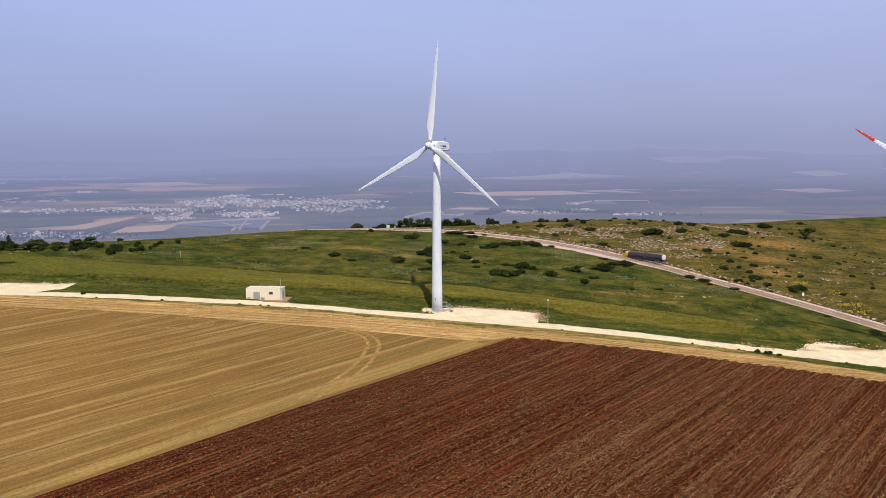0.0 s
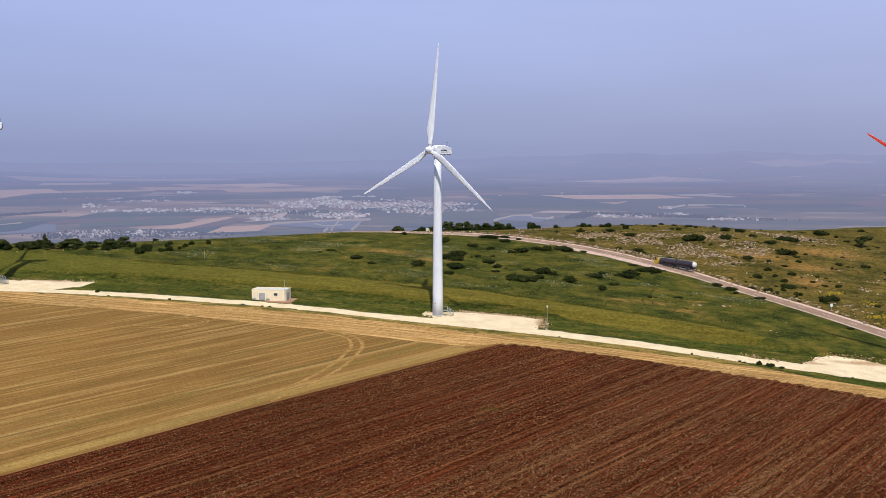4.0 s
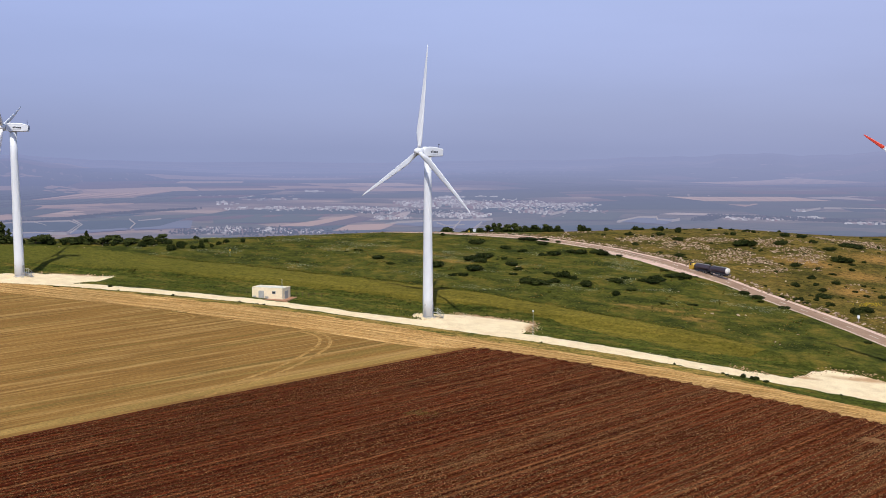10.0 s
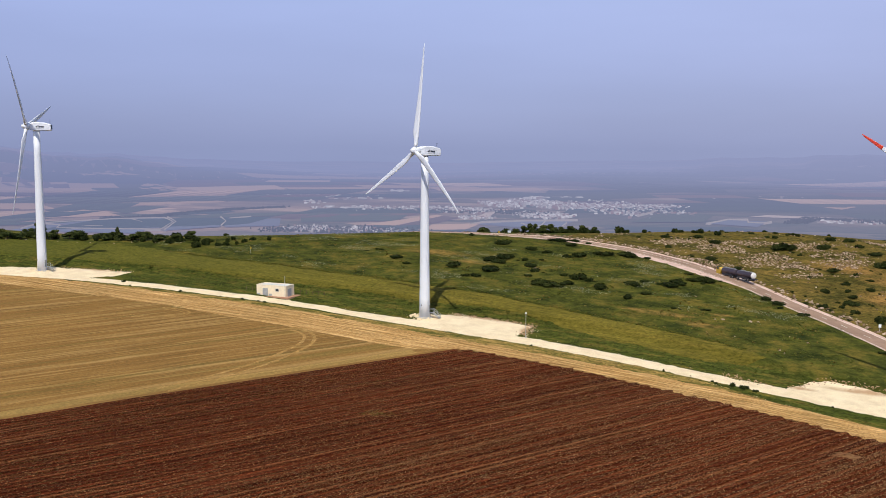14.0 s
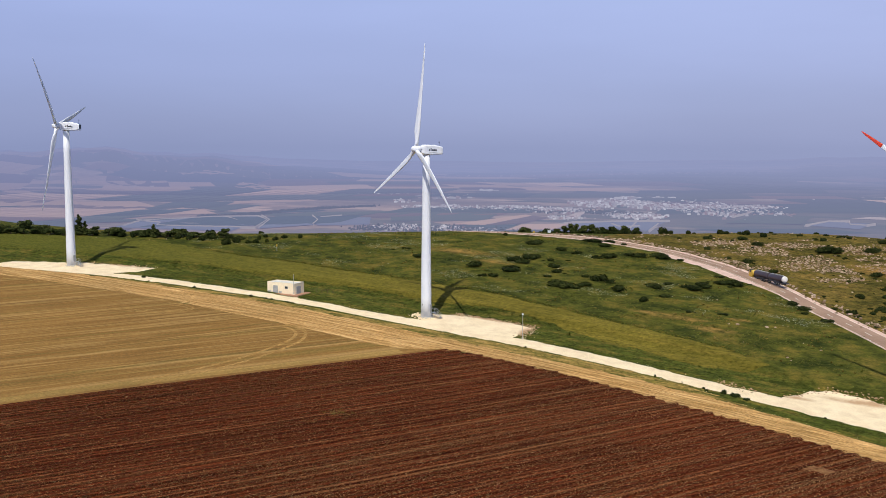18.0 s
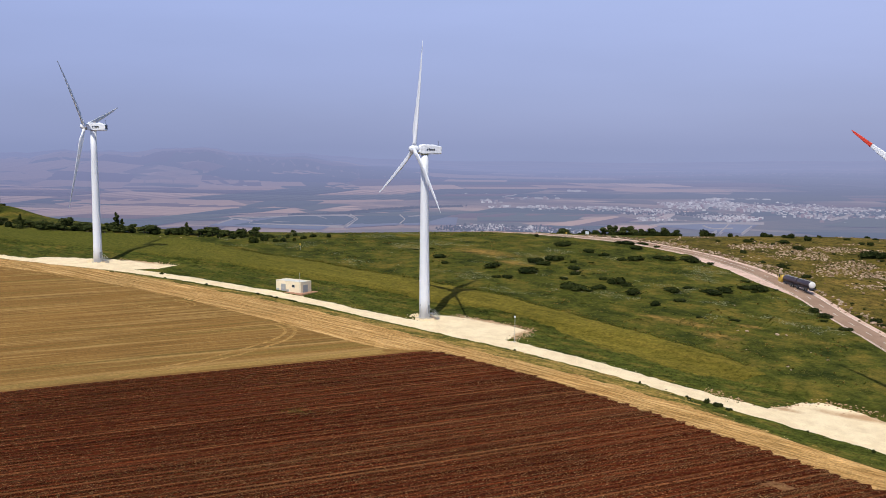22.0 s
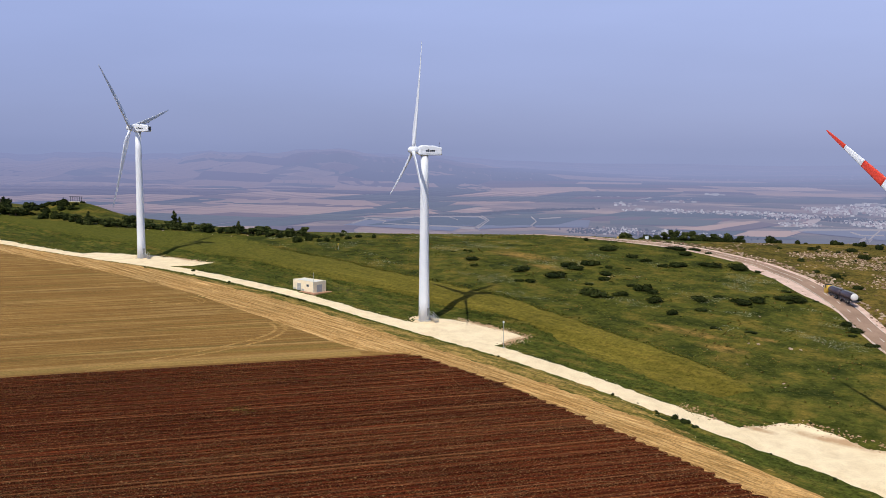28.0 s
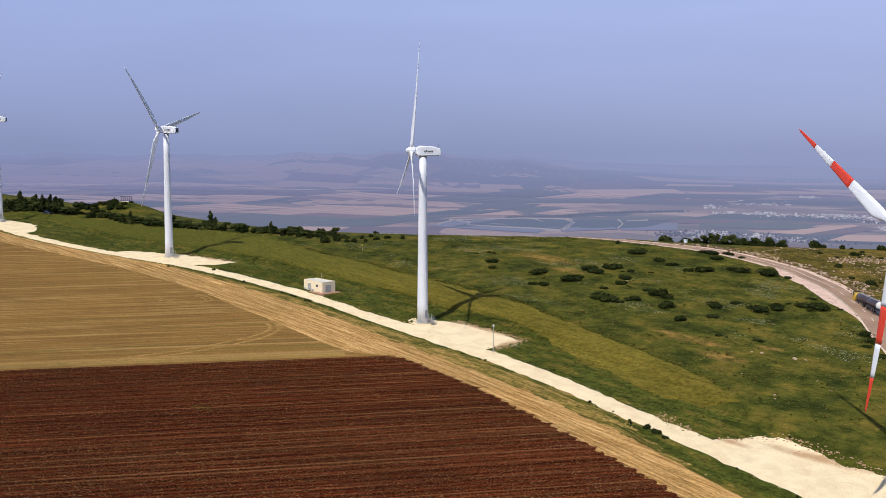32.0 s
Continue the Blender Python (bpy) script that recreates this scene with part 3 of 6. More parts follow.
edge_line = [np.array((15.7, 208.1)) - row * k for k in range(10, 250, 12)]
sheet("stubble_edge_strip", [tuple(p + left_of_row * 0.2) for p in edge_line], [tuple(p + left_of_row * 3.9) for p in edge_line], EDGE_STUBBLE, 0.1, "pale strip of uncut stubble beside the ploughed soil", "field border", 1.5, 5, 0.5)
straw_near = [(-495.1, 215), (-355.7, 205), (-251.1, 204), (-191.5, 208.5), (-135, 213.4), (-112, 214.3), (-89, 214), (-66, 212.2), (-44.5, 208.6), (-25.8, 205.9), (-12, 203.2), (-2, 201.4), (9, 202.2), (15.6, 207.1), (24.9, 206.6), (38.6, 204.6), (52.9, 201.2), (67.3, 197.3), (81.2, 193.4), (97.3, 188.2), (127.4, 177.8), (181.6, 156.6), (246.7, 126.3)]
straw_far = [(-494, 233.7), (-354.6, 224.9), (-249.9, 221), (-198, 220), (-151.4, 222.8), (-112.4, 226.4), (-80, 225.4), (-66, 224.5), (-54, 223.6), (-41, 222), (-28, 220.5), (-16, 219), (-5, 217.2), (5, 215.9), (15, 214.6), (24, 213.6), (33, 212.6), (45.6, 210.9), (59, 208.6), (71, 205.8), (82.5, 202.4), (92, 200.4), (102.5, 197.9), (112, 194.6), (127.3, 188.8), (181.3, 167.5), (246.1, 138)]
sheet("straw_border", straw_near, straw_far, STRAW, 0.1, "pale straw headland driven flat by tractor wheels", "field border", 0.6, 10, (0.3, 0.9))
track_near = [(x, y - (2.7 if x < -10 else 3.3)) for x, y in TRACK_LINE if x < 70] + [(78, 212.2), (84.4, 210.2), (90, 208.9), (96, 207.2), (104, 205.6), (110, 203.8), (127.2, 198.4), (170, 184.4), (254.9, 152.3)]
track_far = [(x, y + (2.5 if x < -10 else 3.1)) for x, y in TRACK_LINE if x < 70] + [(77, 218.1), (84.4, 217), (92, 214.6), (100.4, 212), (127.2, 203), (170, 189), (254.9, 157)]
sheet("verge", straw_far, [(x, y + 1) for x, y in track_near], VERGE, 0.05, "weedy green and straw verge beside the white track", "verge", 2.0, 6, 0.3)
weeds_near = [(74, 206), (82.5, 203.2), (92, 201), (102.5, 198.4), (112, 195), (127.3, 189.2), (181.3, 167.9), (246.1, 138.5)]
sheet("weedy_verge", weeds_near, [(72, 212.6)] + [(x, y + 0.8) for x, y in track_near if x > 75], BANK, 0.075, "green strip of weeds beside the white track", "verge", 0.8, 6, (1.2, 0.3))
strip_far = [(x, y - (2.4 if x < -10 else 3.0)) for x, y in TRACK_LINE if -120 < x < 30]
sheet("weedy_verge", [(x, y - 3.0) for x, y in strip_far], strip_far, BANK, 0.1, "ragged strip of dark weeds along the white track", "verge", 0.8, 5, (2.2, 0.3))
sheet("bank", [(x, y - 1) for x, y in track_far if x < 200], [(x, y + (24 if x < 60 else 20)) for x, y in TRACK_LINE if x < 200], BANK, 0.06, "steep bank of dark green weeds", "bank", 2.0, 12, 1.5)
sheet("gravel_track", track_near, track_far, TRACK, 0.12, "bright white crushed chalk service track", "track", 1.0, 6, 0.8)
sheet("gravel_pad", [(-1.9, 229.2), (8.6, 228.4), (17, 228.4), (24.9, 228.3)], [(-1, 237.9), (6.9, 241.8), (16.3, 242.3), (27.2, 240.3)], TRACK, 0.14, "white chalk crane pad below the turbine", "gravel pad", 0.8, 10, 1.2)
sheet("gravel_pad", [(-148.7, 229.3), (-131.4, 230.5), (-115.5, 233.8), (-107.5, 235.9), (-101.3, 241.6)], [(-146.4, 235.3), (-128.6, 244), (-113.7, 248), (-100.3, 249.4)], TRACK, 0.14, "white chalk crane pad below the turbine", "gravel pad", 0.8, 10, 1.2)
sheet("gravel_pad", [(86, 210.6), (92, 209), (104, 206.2), (116.4, 202.4), (148.5, 192.2)], [(88, 216.6), (90.8, 219.4), (93.2, 223.3), (97.5, 224.1), (103, 222.6), (109, 220.6), (116.2, 219.5), (145.8, 210)], TRACK, 0.14, "white chalk crane pad below the turbine", "gravel pad", 0.8, 10, 0.6)
sheet("gravel_pad", [(-273.8, 228), (-257.6, 228.3), (-236.7, 228.2), (-210.7, 226.7)], [(-269.2, 237.1), (-253.6, 239.3), (-231.5, 241.3), (-212.9, 233.3)], TRACK, 0.14, "white chalk crane pad below the turbine", "gravel pad", 0.8, 10, 1.2)
crop_near = [(-280.1, 251.6), (-230.9, 250), (-172.9, 247.5), (-131, 252), (-93.5, 256.5), (-72.6, 254.8), (-39.2, 252.4), (-4.3, 248.9), (13.4, 249.9), (29.9, 244.6), (43.4, 238.1), (55, 234.4), (67.6, 229.6), (80.2, 229.4)]
crop_far = [(-279.7, 259.3), (-230.2, 260.6), (-175.7, 274.9), (-128, 283.4), (-97.2, 277.1), (-71.5, 274.8), (-36.4, 269.6), (1.4, 266.5), (18.9, 261.3), (38.5, 254.8), (58.3, 248.5), (71.8, 243.1), (84.4, 234.8)]
sheet("wheat_strip", crop_near, crop_far, CROP, 0.2, "smooth strip of young yellow-green wheat", "crop", 0.8, 10, 1.1)
road_far = [(-212.3, 381.8), (-149.2, 382.8), (-102.1, 381.8), (-68.5, 380.1), (-36.3, 378.9), (-10.6, 379.6), (6.3, 380.4), (22, 377.1), (42.5, 367.7), (52.3, 359.9), (64.6, 348.7), (81.6, 325.6), (95.4, 300.4), (109.5, 276.8), (121.8, 253.1), (134.9, 225.5), (159.7, 172.7), (206.5, 76.1)]
rf = curve(road_far, 3.0)
tang = np.gradient(rf, axis=0)
tang /= np.linalg.norm(tang, axis=1)[:, None]
side = np.stack([tang[:, 1], -tang[:, 0]], -1)          # towards the near side


def band(name, a, b, mat, lift, label, category, keep=None, ragged=0.0):
    k = slice(None) if keep is None else np.where(keep)[0]
    return sheet(name, [tuple(p) for p in (rf + side * a)[k][::2]], [tuple(p) for p in (rf + side * b)[k][::2]], mat, lift, label, category, 2.0, 4, ragged)


hill_near = (rf - side * 1.6)[(rf[:, 0] > 8) & (rf[:, 0] < 150)][::3]
sheet("hillside", [tuple(p) for p in hill_near], [(14.4, 409.8), (26.4, 417.8), (47.1, 449.3), (94.2, 484.9), (149.1, 495.4), (201.5, 480.3), (248.3, 413.9), (284.6, 350.4), (301.8, 283.3), (309.1, 212.4), (305.9, 137.2)], HILL, 0.08, "dry olive-brown hillside with thin grass between rocks", "hillside", 2.5, 60)
band("road_shoulder", -1.8, 0.3, SHOULDER, 0.10, "pale gravel shoulder of the road", "road shoulder", None, 0.25)
broad = 6.6 + 4.4 * (smooth(40, 50, rf[:, :1]) * (1 - smooth(72, 88, rf[:, :1])))
band("road_shoulder", 6.2, broad, SHOULDER, 0.10, "broad pinkish gravel shoulder of the road", "road shoulder", (rf[:, 0] > 40) & (rf[:, 0] < 140), 0.35)
band("road_shoulder", 6.2, 7.6, SHOULDER, 0.09, "pale gravel shoulder of the road", "road shoulder", rf[:, 0] <= 42, 0.4)
band("road", 0.0, 6.6, ASPHALT, 0.16, "sun-bleached two-lane asphalt road", "road")

# ---- building blocks ----
def part(name, bm, mat, parent, label=""):
    me = bpy.data.meshes.new(name)
    bm.to_mesh(me)
    bm.free()
    me.materials.append(mat)
    ob = new(name, me)
    ob.parent = parent
    if label:
        ob["label"] = label
    return ob


def empty(name, x, y, z=None, turn=0.0):
    ob = new(name)
    ob.empty_display_size = 0.5
    ob.matrix_world = pose(x, y, h(x, y) + 0.1 if z is None else z, 0, 0, turn)
    return ob


def box(bm, size, at, bevel=0.0, turn=None):
    m = Matrix.Translation(at) @ (turn or Matrix.Identity(4)) @ Matrix.Diagonal((*size, 1))
    r = bmesh.ops.create_cube(bm, size=1.0, matrix=m)
    if bevel:
        es = list({e for v in r["verts"] for e in v.link_edges})
        bmesh.ops.bevel(bm, geom=es, offset=bevel, segments=2, affect="EDGES", profile=0.5)
    return bm


def rod(bm, a, b, r, r2=None, seg=8):
    a, b = Vector(a), Vector(b)
    m = Matrix.Translation((a + b) / 2) @ (b - a).to_track_quat("Z", "Y").to_matrix().to_4x4()
    bmesh.ops.create_cone(bm, cap_ends=True, segments=seg, radius1=r, radius2=r if r2 is None else r2, depth=(b - a).length, matrix=m)
    return bm


def loft(bm, rings, caps=True):
    """Skin between rings of equal length."""
    rows_ = [[bm.verts.new(p) for p in ring] for ring in rings]
    k = len(rows_[0])
    for a, b in zip(rows_, rows_[1:]):
        for i in range(k):
            f = bm.faces.new((a[i], a[(i + 1) % k], b[(i + 1) % k], b[i]))
            f.smooth = True
    if caps:
        bm.faces.new(rows_[0][::-1])
        bm.faces.new(rows_[-1])
    bmesh.ops.recalc_face_normals(bm, faces=bm.faces[:])
    return bm


def circle(r, z, seg=32, x=0.0, y=0.0):
    return [(x + r * math.cos(2 * math.pi * i / seg), y + r * math.sin(2 * math.pi * i / seg), z) for i in range(seg)]


# ---- wind turbines ----
HUB = 43.6
TAIL = 50.0          # way of the nacelle's tail, degrees from +x


def blade_rings(f0, f1, n):
    """Sections of a blade along +z, root to tip of the share f0 to f1; chord along y, thickness along x."""
    out = []
    for i in range(n + 1):
        f = f0 + (f1 - f0) * i / n
        r = 0.9 + 26.4 * f
        root = 1 - min(1, f / 0.16)
        root = root * root * (3 - 2 * root)
        chord = 2.1 * (1 - f) ** 0.85 + 0.28 if f > 0.16 else 2.1 * 0.862 + 0.28
        chord = chord * (1 - root) + 1.05 * root
        if f > 0.97:
            chord *= max(0.25, 1 - ((f - 0.97) / 0.03) ** 2)
        thick = (0.26 - 0.12 * f) * chord * (1 - root) + 1.05 * root
        twist = radians(16 * (1 - f) ** 2 * (1 - root) + 3)
        bend = 0.5 * f * f
        ring = []
        for k in range(16):
            a = 2 * math.pi * k / 16
            c = math.cos(a)
            yy = 0.5 * chord * c + 0.18 * chord * (1 - root)
            xx = 0.5 * thick * math.sin(a) * (1 - 0.55 * c * (1 - root) * (1 if c < 0 else 0.1))
            ring.append((xx * math.cos(twist) - yy * math.sin(twist) - bend, xx * math.sin(twist) + yy * math.cos(twist), r))
        out.append(ring)
    return out


def turbine(x, y, spin, label, stripes=False, door_turn=0.0, tail=TAIL):
    t = empty("wind_turbine", x, y, h(x, y) + 0.1)
    base = t.matrix_world.translation.z
    part("foundation", rod(bmesh.new(), (0, 0, -0.6), (0, 0, 0.12), 2.3, 2.2, 40), CONCRETE, t, "pale concrete foundation ring")
    bm = bmesh.new()
    top = HUB - 1.35
    loft(bm, [circle(1.42 - 0.48 * f, f * top, 48) for f in (0, 0.12, 0.25, 0.36, 0.5, 0.68, 0.84, 1)])
    tower = part("tower", bm, WHITE, t, "tapered white steel tower")
    for f in (0.36, 0.68):
        r = 1.42 - 0.48 * f + 0.012
        part("flange", loft(bmesh.new(), [circle(r, f * top - 0.06, 48), circle(r, f * top + 0.06, 48)]), WHITE, tower)
    d = Matrix.Rotation(radians(door_turn), 4, "Z")
    door = part("door", box(bmesh.new(), (0.08, 0.9, 2.0), d @ Vector((1.36, 0, 2.35)), 0.02, d), GREY, tower, "grey steel tower door")
    part("sign", box(bmesh.new(), (0.03, 0.55, 0.75), Vector((-0.35, -1.31, 3.4)), 0, Matrix.Rotation(radians(-105), 4, "Z")), WHITE, tower, "small white number plate")
    for k in (-0.12, 0.12):
        part("mark", box(bmesh.new(), (0.02, 0.14, 0.42), Vector((-0.35 + k, -1.34 + 0.27 * k, 3.4)), 0, Matrix.Rotation(radians(-105), 4, "Z")), DARK, tower, "dark bar on the plate")
    # steel stair up to the door
    stair = part("stair", box(bmesh.new(), (1.3, 1.2, 0.06), d @ Vector((1.95, 0, 1.3)), 0, d), STEEL, t, "galvanised steel access stair")
    for i in range(6):
        part("step", box(bmesh.new(), (0.28, 0.95, 0.04), d @ Vector((2.75 + 0.27 * i, 0, 1.1 - 0.2 * i)), 0, d), STEEL, stair)
    for s in (-0.55, 0.55):
        bm = bmesh.new()
        rod(bm, d @ Vector((2.5, s, 1.25)), d @ Vector((4.25, s, -0.05)), 0.07)
        part("stringer", bm, STEEL, stair)
        bm = bmesh.new()
        rod(bm, d @ Vector((1.4, s, 2.35)), d @ Vector((2.55, s, 2.35)), 0.035)
        rod(bm, d @ Vector((2.55, s, 2.35)), d @ Vector((4.3, s, 1.05)), 0.035)
        rod(bm, d @ Vector((2.55, s, 1.8)), d @ Vector((4.3, s, 0.5)), 0.03)
        for u in (0, 0.5, 1):
            rod(bm, d @ Vector((2.55 + 1.7 * u, s, 1.25 - 1.28 * u)), d @ Vector((2.55 + 1.7 * u, s, 2.35 - 1.3 * u)), 0.035)
        part("handrail", bm, STEEL, stair)
    # nacelle: local +x is the tail
    yaw = Matrix.Rotation(radians(tail), 4, "Z")
    up = Matrix.Translation((0, 0, HUB)) @ yaw
    part("yaw_ring", loft(bmesh.new(), [circle(1.0, top - 0.02, 36), circle(1.05, top + 0.25, 36), circle(1.05, top + 0.4, 36)]), STEEL, t)

    def section(xx, hw, lo, hi, c=0.22):
        return [up @ Vector(p) for p in ((xx, -hw + c, lo), (xx, hw - c, lo), (xx, hw, lo + c), (xx, hw, hi - c), (xx, hw - c, hi), (xx, -hw + c, hi), (xx, -hw, hi - c), (xx, -hw, lo + c))]

    bm = bmesh.new()
    loft(bm, [section(-1.75, 0.85, -0.85, 0.75), section(-1.35, 1.05, -1.15, 1.1), section(-0.6, 1.15, -1.25, 1.32), section(2.0, 1.15, -1.25, 1.2), section(4.1, 1.05, -1.2, 0.78), section(4.35, 0.98, -1.05, 0.7)])
    for f in bm.faces:
        f.smooth = False
    nac = part("nacelle", bm, WHITE, t, "boxy white nacelle")
    part("vent", box(bmesh.new(), (0.05, 1.5, 1.2), up @ Vector((4.37, 0, -0.15)), 0, yaw), DARK, nac, "dark rear louvre")
    part("hatch", box(bmesh.new(), (1.4, 1.1, 0.08), up @ Vector((2.6, 0, 1.13)), 0.02, yaw @ Matrix.Rotation(radians(11), 4, "Y")), WHITE, nac)
    bm = bmesh.new()
    rod(bm, up @ Vector((3.9, 0.3, 0.8)), up @ Vector((3.9, 0.3, 2.1)), 0.05)
    rod(bm, up @ Vector((3.9, -0.1, 1.9)), up @ Vector((3.9, 0.7, 1.9)), 0.04)
    part("wind_vane", bm, DARK, nac, "dark wind vane and anemometer mast")
    for s in (-1, 1):      # dark mark on each flank, five rounded bars
        for i, (w, tall) in enumerate(((0.36, 0.46), (0.26, 0.66), (0.42, 0.44), (0.42, 0.44), (0.36, 0.44))):
            xx = 0.35 + 0.47 * i
            bm = box(bmesh.new(), (w, 0.03, tall), up @ Vector((xx, s * 1.158, -0.08 + (tall - 0.44) / 2)), 0.0, yaw)
            part("logo_bar", bm, DARK, nac, "dark grey mark")
        part("logo_line", box(bmesh.new(), (2.2, 0.03, 0.07), up @ Vector((1.3, s * 1.158, -0.62)), 0, yaw), GREY, nac)
    # rotor, tilted back by five degrees
    tilt = up @ Matrix.Translation((-2.9, 0, 0.1)) @ Matrix.Rotation(radians(5), 4, "Y")
    bm = bmesh.new()
    prof = [(0.02, -1.45), (0.4, -1.33), (0.72, -1.0), (0.95, -0.45), (1.02, 0.2), (1.0, 0.75), (0.85, 1.15)]
    loft(bm, [[tilt @ Vector((xx, r * math.cos(2 * math.pi * k / 28), r * math.sin(2 * math.pi * k / 28))) for k in range(28)] for r, xx in prof])
    hub = part("spinner", bm, WHITE, t, "rounded white spinner")
    for i in range(3):
        # spin leans the blade towards the tail's left, seen from the front
        turn = tilt @ Matrix.Rotation(radians(-(spin + 120 * i)), 4, "X")
        bands = [(0.0, 1.0, 34, WHITE)]
        if stripes:
            bands = [(0.0, 0.40, 18, WHITE), (0.40, 0.61, 7, RED), (0.61, 0.80, 6, WHITE), (0.80, 1.0, 9, RED)]
        pieces = []
        for f0, f1, n, mat in bands:
            bm = bmesh.new()
            loft(bm, [[turn @ Vector(p) for p in ring] for ring in blade_rings(f0, f1, n)])
            pieces.append(part("blade" if not pieces else "painted_band", bm, mat, hub if not pieces else pieces[0], "" if mat is WHITE else "red painted blade band"))
    return tagged(t, label, "wind turbine", "row of wind turbines")


turbine(-1.4, 235, -3, "tall white three-bladed wind turbine on a chalk pad", door_turn=0)
turbine(-125.4, 239.1, 75, "white wind turbine beside the white track", door_turn=0, tail=24)
turbine(121.6, 206.7, 58, "white wind turbine with red-banded blade tips", stripes=True, tail=59)
turbine(-250.5, 234.8, 38, "distant white wind turbine at the track's far end")

# ---- transformer building ----
def control_building(x, y, turn):
    b = empty("control_building", x, y, h(x, y) - 0.25, turn)
    L, W, T = 9.6, 4.4, 2.95
    part("plinth", box(bmesh.new(), (L + 2.2, W + 2.2, 0.6), (0.6, -0.2, -0.1), 0.04), BRICK, b, "reddish paved plinth")
    bm = box(bmesh.new(), (L, W, T), (0, 0, T / 2 + 0.1), 0.03)
    part("wall", bm, CREAM, b, "cream rendered wall")
    roof = part("roof", box(bmesh.new(), (L - 0.1, W - 0.1, 0.12), (0, 0, T + 0.14), 0.02), ROOFING, b, "flat pale grey roof")
    for s in (-1, 1):
        part("parapet", box(bmesh.new(), (L + 0.04, 0.16, 0.2), (0, s * (W / 2 - 0.06), T + 0.24), 0.02), CREAM, roof)
        part("parapet", box(bmesh.new(), (0.16, W - 0.3, 0.2), (s * (L / 2 - 0.06), 0, T + 0.24), 0.02), CREAM, roof)
    door = part("door", box(bmesh.new(), (1.7, 0.1, 2.2), (-1.9, -W / 2 - 0.03, 1.25), 0.02), GREY, b, "grey steel double door")
    part("handle", box(bmesh.new(), (0.06, 0.08, 0.3), (-1.82, -W / 2 - 0.1, 1.2), 0.01), STEEL, door)
    for i in range(5):
        part("slat", box(bmesh.new(), (1.4, 0.03, 0.06), (-1.9, -W / 2 - 0.09, 0.6 + 0.2 * i)), STEEL, door)
    win = part("window", box(bmesh.new(), (1.1, 0.1, 0.8), (2.0, -W / 2 - 0.03, 2.0), 0.02), STEEL, b, "small barred window")
    part("pane", box(bmesh.new(), (0.9, 0.04, 0.6), (2.0, -W / 2 - 0.08, 2.0)), GLASS, win)
    for xx in (-4.1, -0.2):
        v = part("vent", box(bmesh.new(), (1.0, 0.1, 0.6), (xx, -W / 2 - 0.03, 0.55), 0.02), STEEL, b, "grey louvred vent")
        for i in range(3):
            part("slat", box(bmesh.new(), (0.85, 0.03, 0.05), (xx, -W / 2 - 0.09, 0.4 + 0.15 * i)), GREY, v)
    side_door = part("side_door", box(bmesh.new(), (0.1, 1.9, 2.2), (L / 2 + 0.03, -0.3, 1.25), 0.02), GREY, b, "grey side door")
    part("handle", box(bmesh.new(), (0.08, 0.06, 0.3), (L / 2 + 0.1, 0.1, 1.2), 0.01), STEEL, side_door)
    part("aerial", rod(bmesh.new(), (L / 2 - 0.2, -W / 2 - 0.12, 0.4), (L / 2 - 0.2, -W / 2 - 0.12, 6.0), 0.06), STEEL, b, "thin pale aerial mast")
    return tagged(b, "small cream flat-roofed control building beside the track", "building")


control_building(-47.3, 239.9, -6)

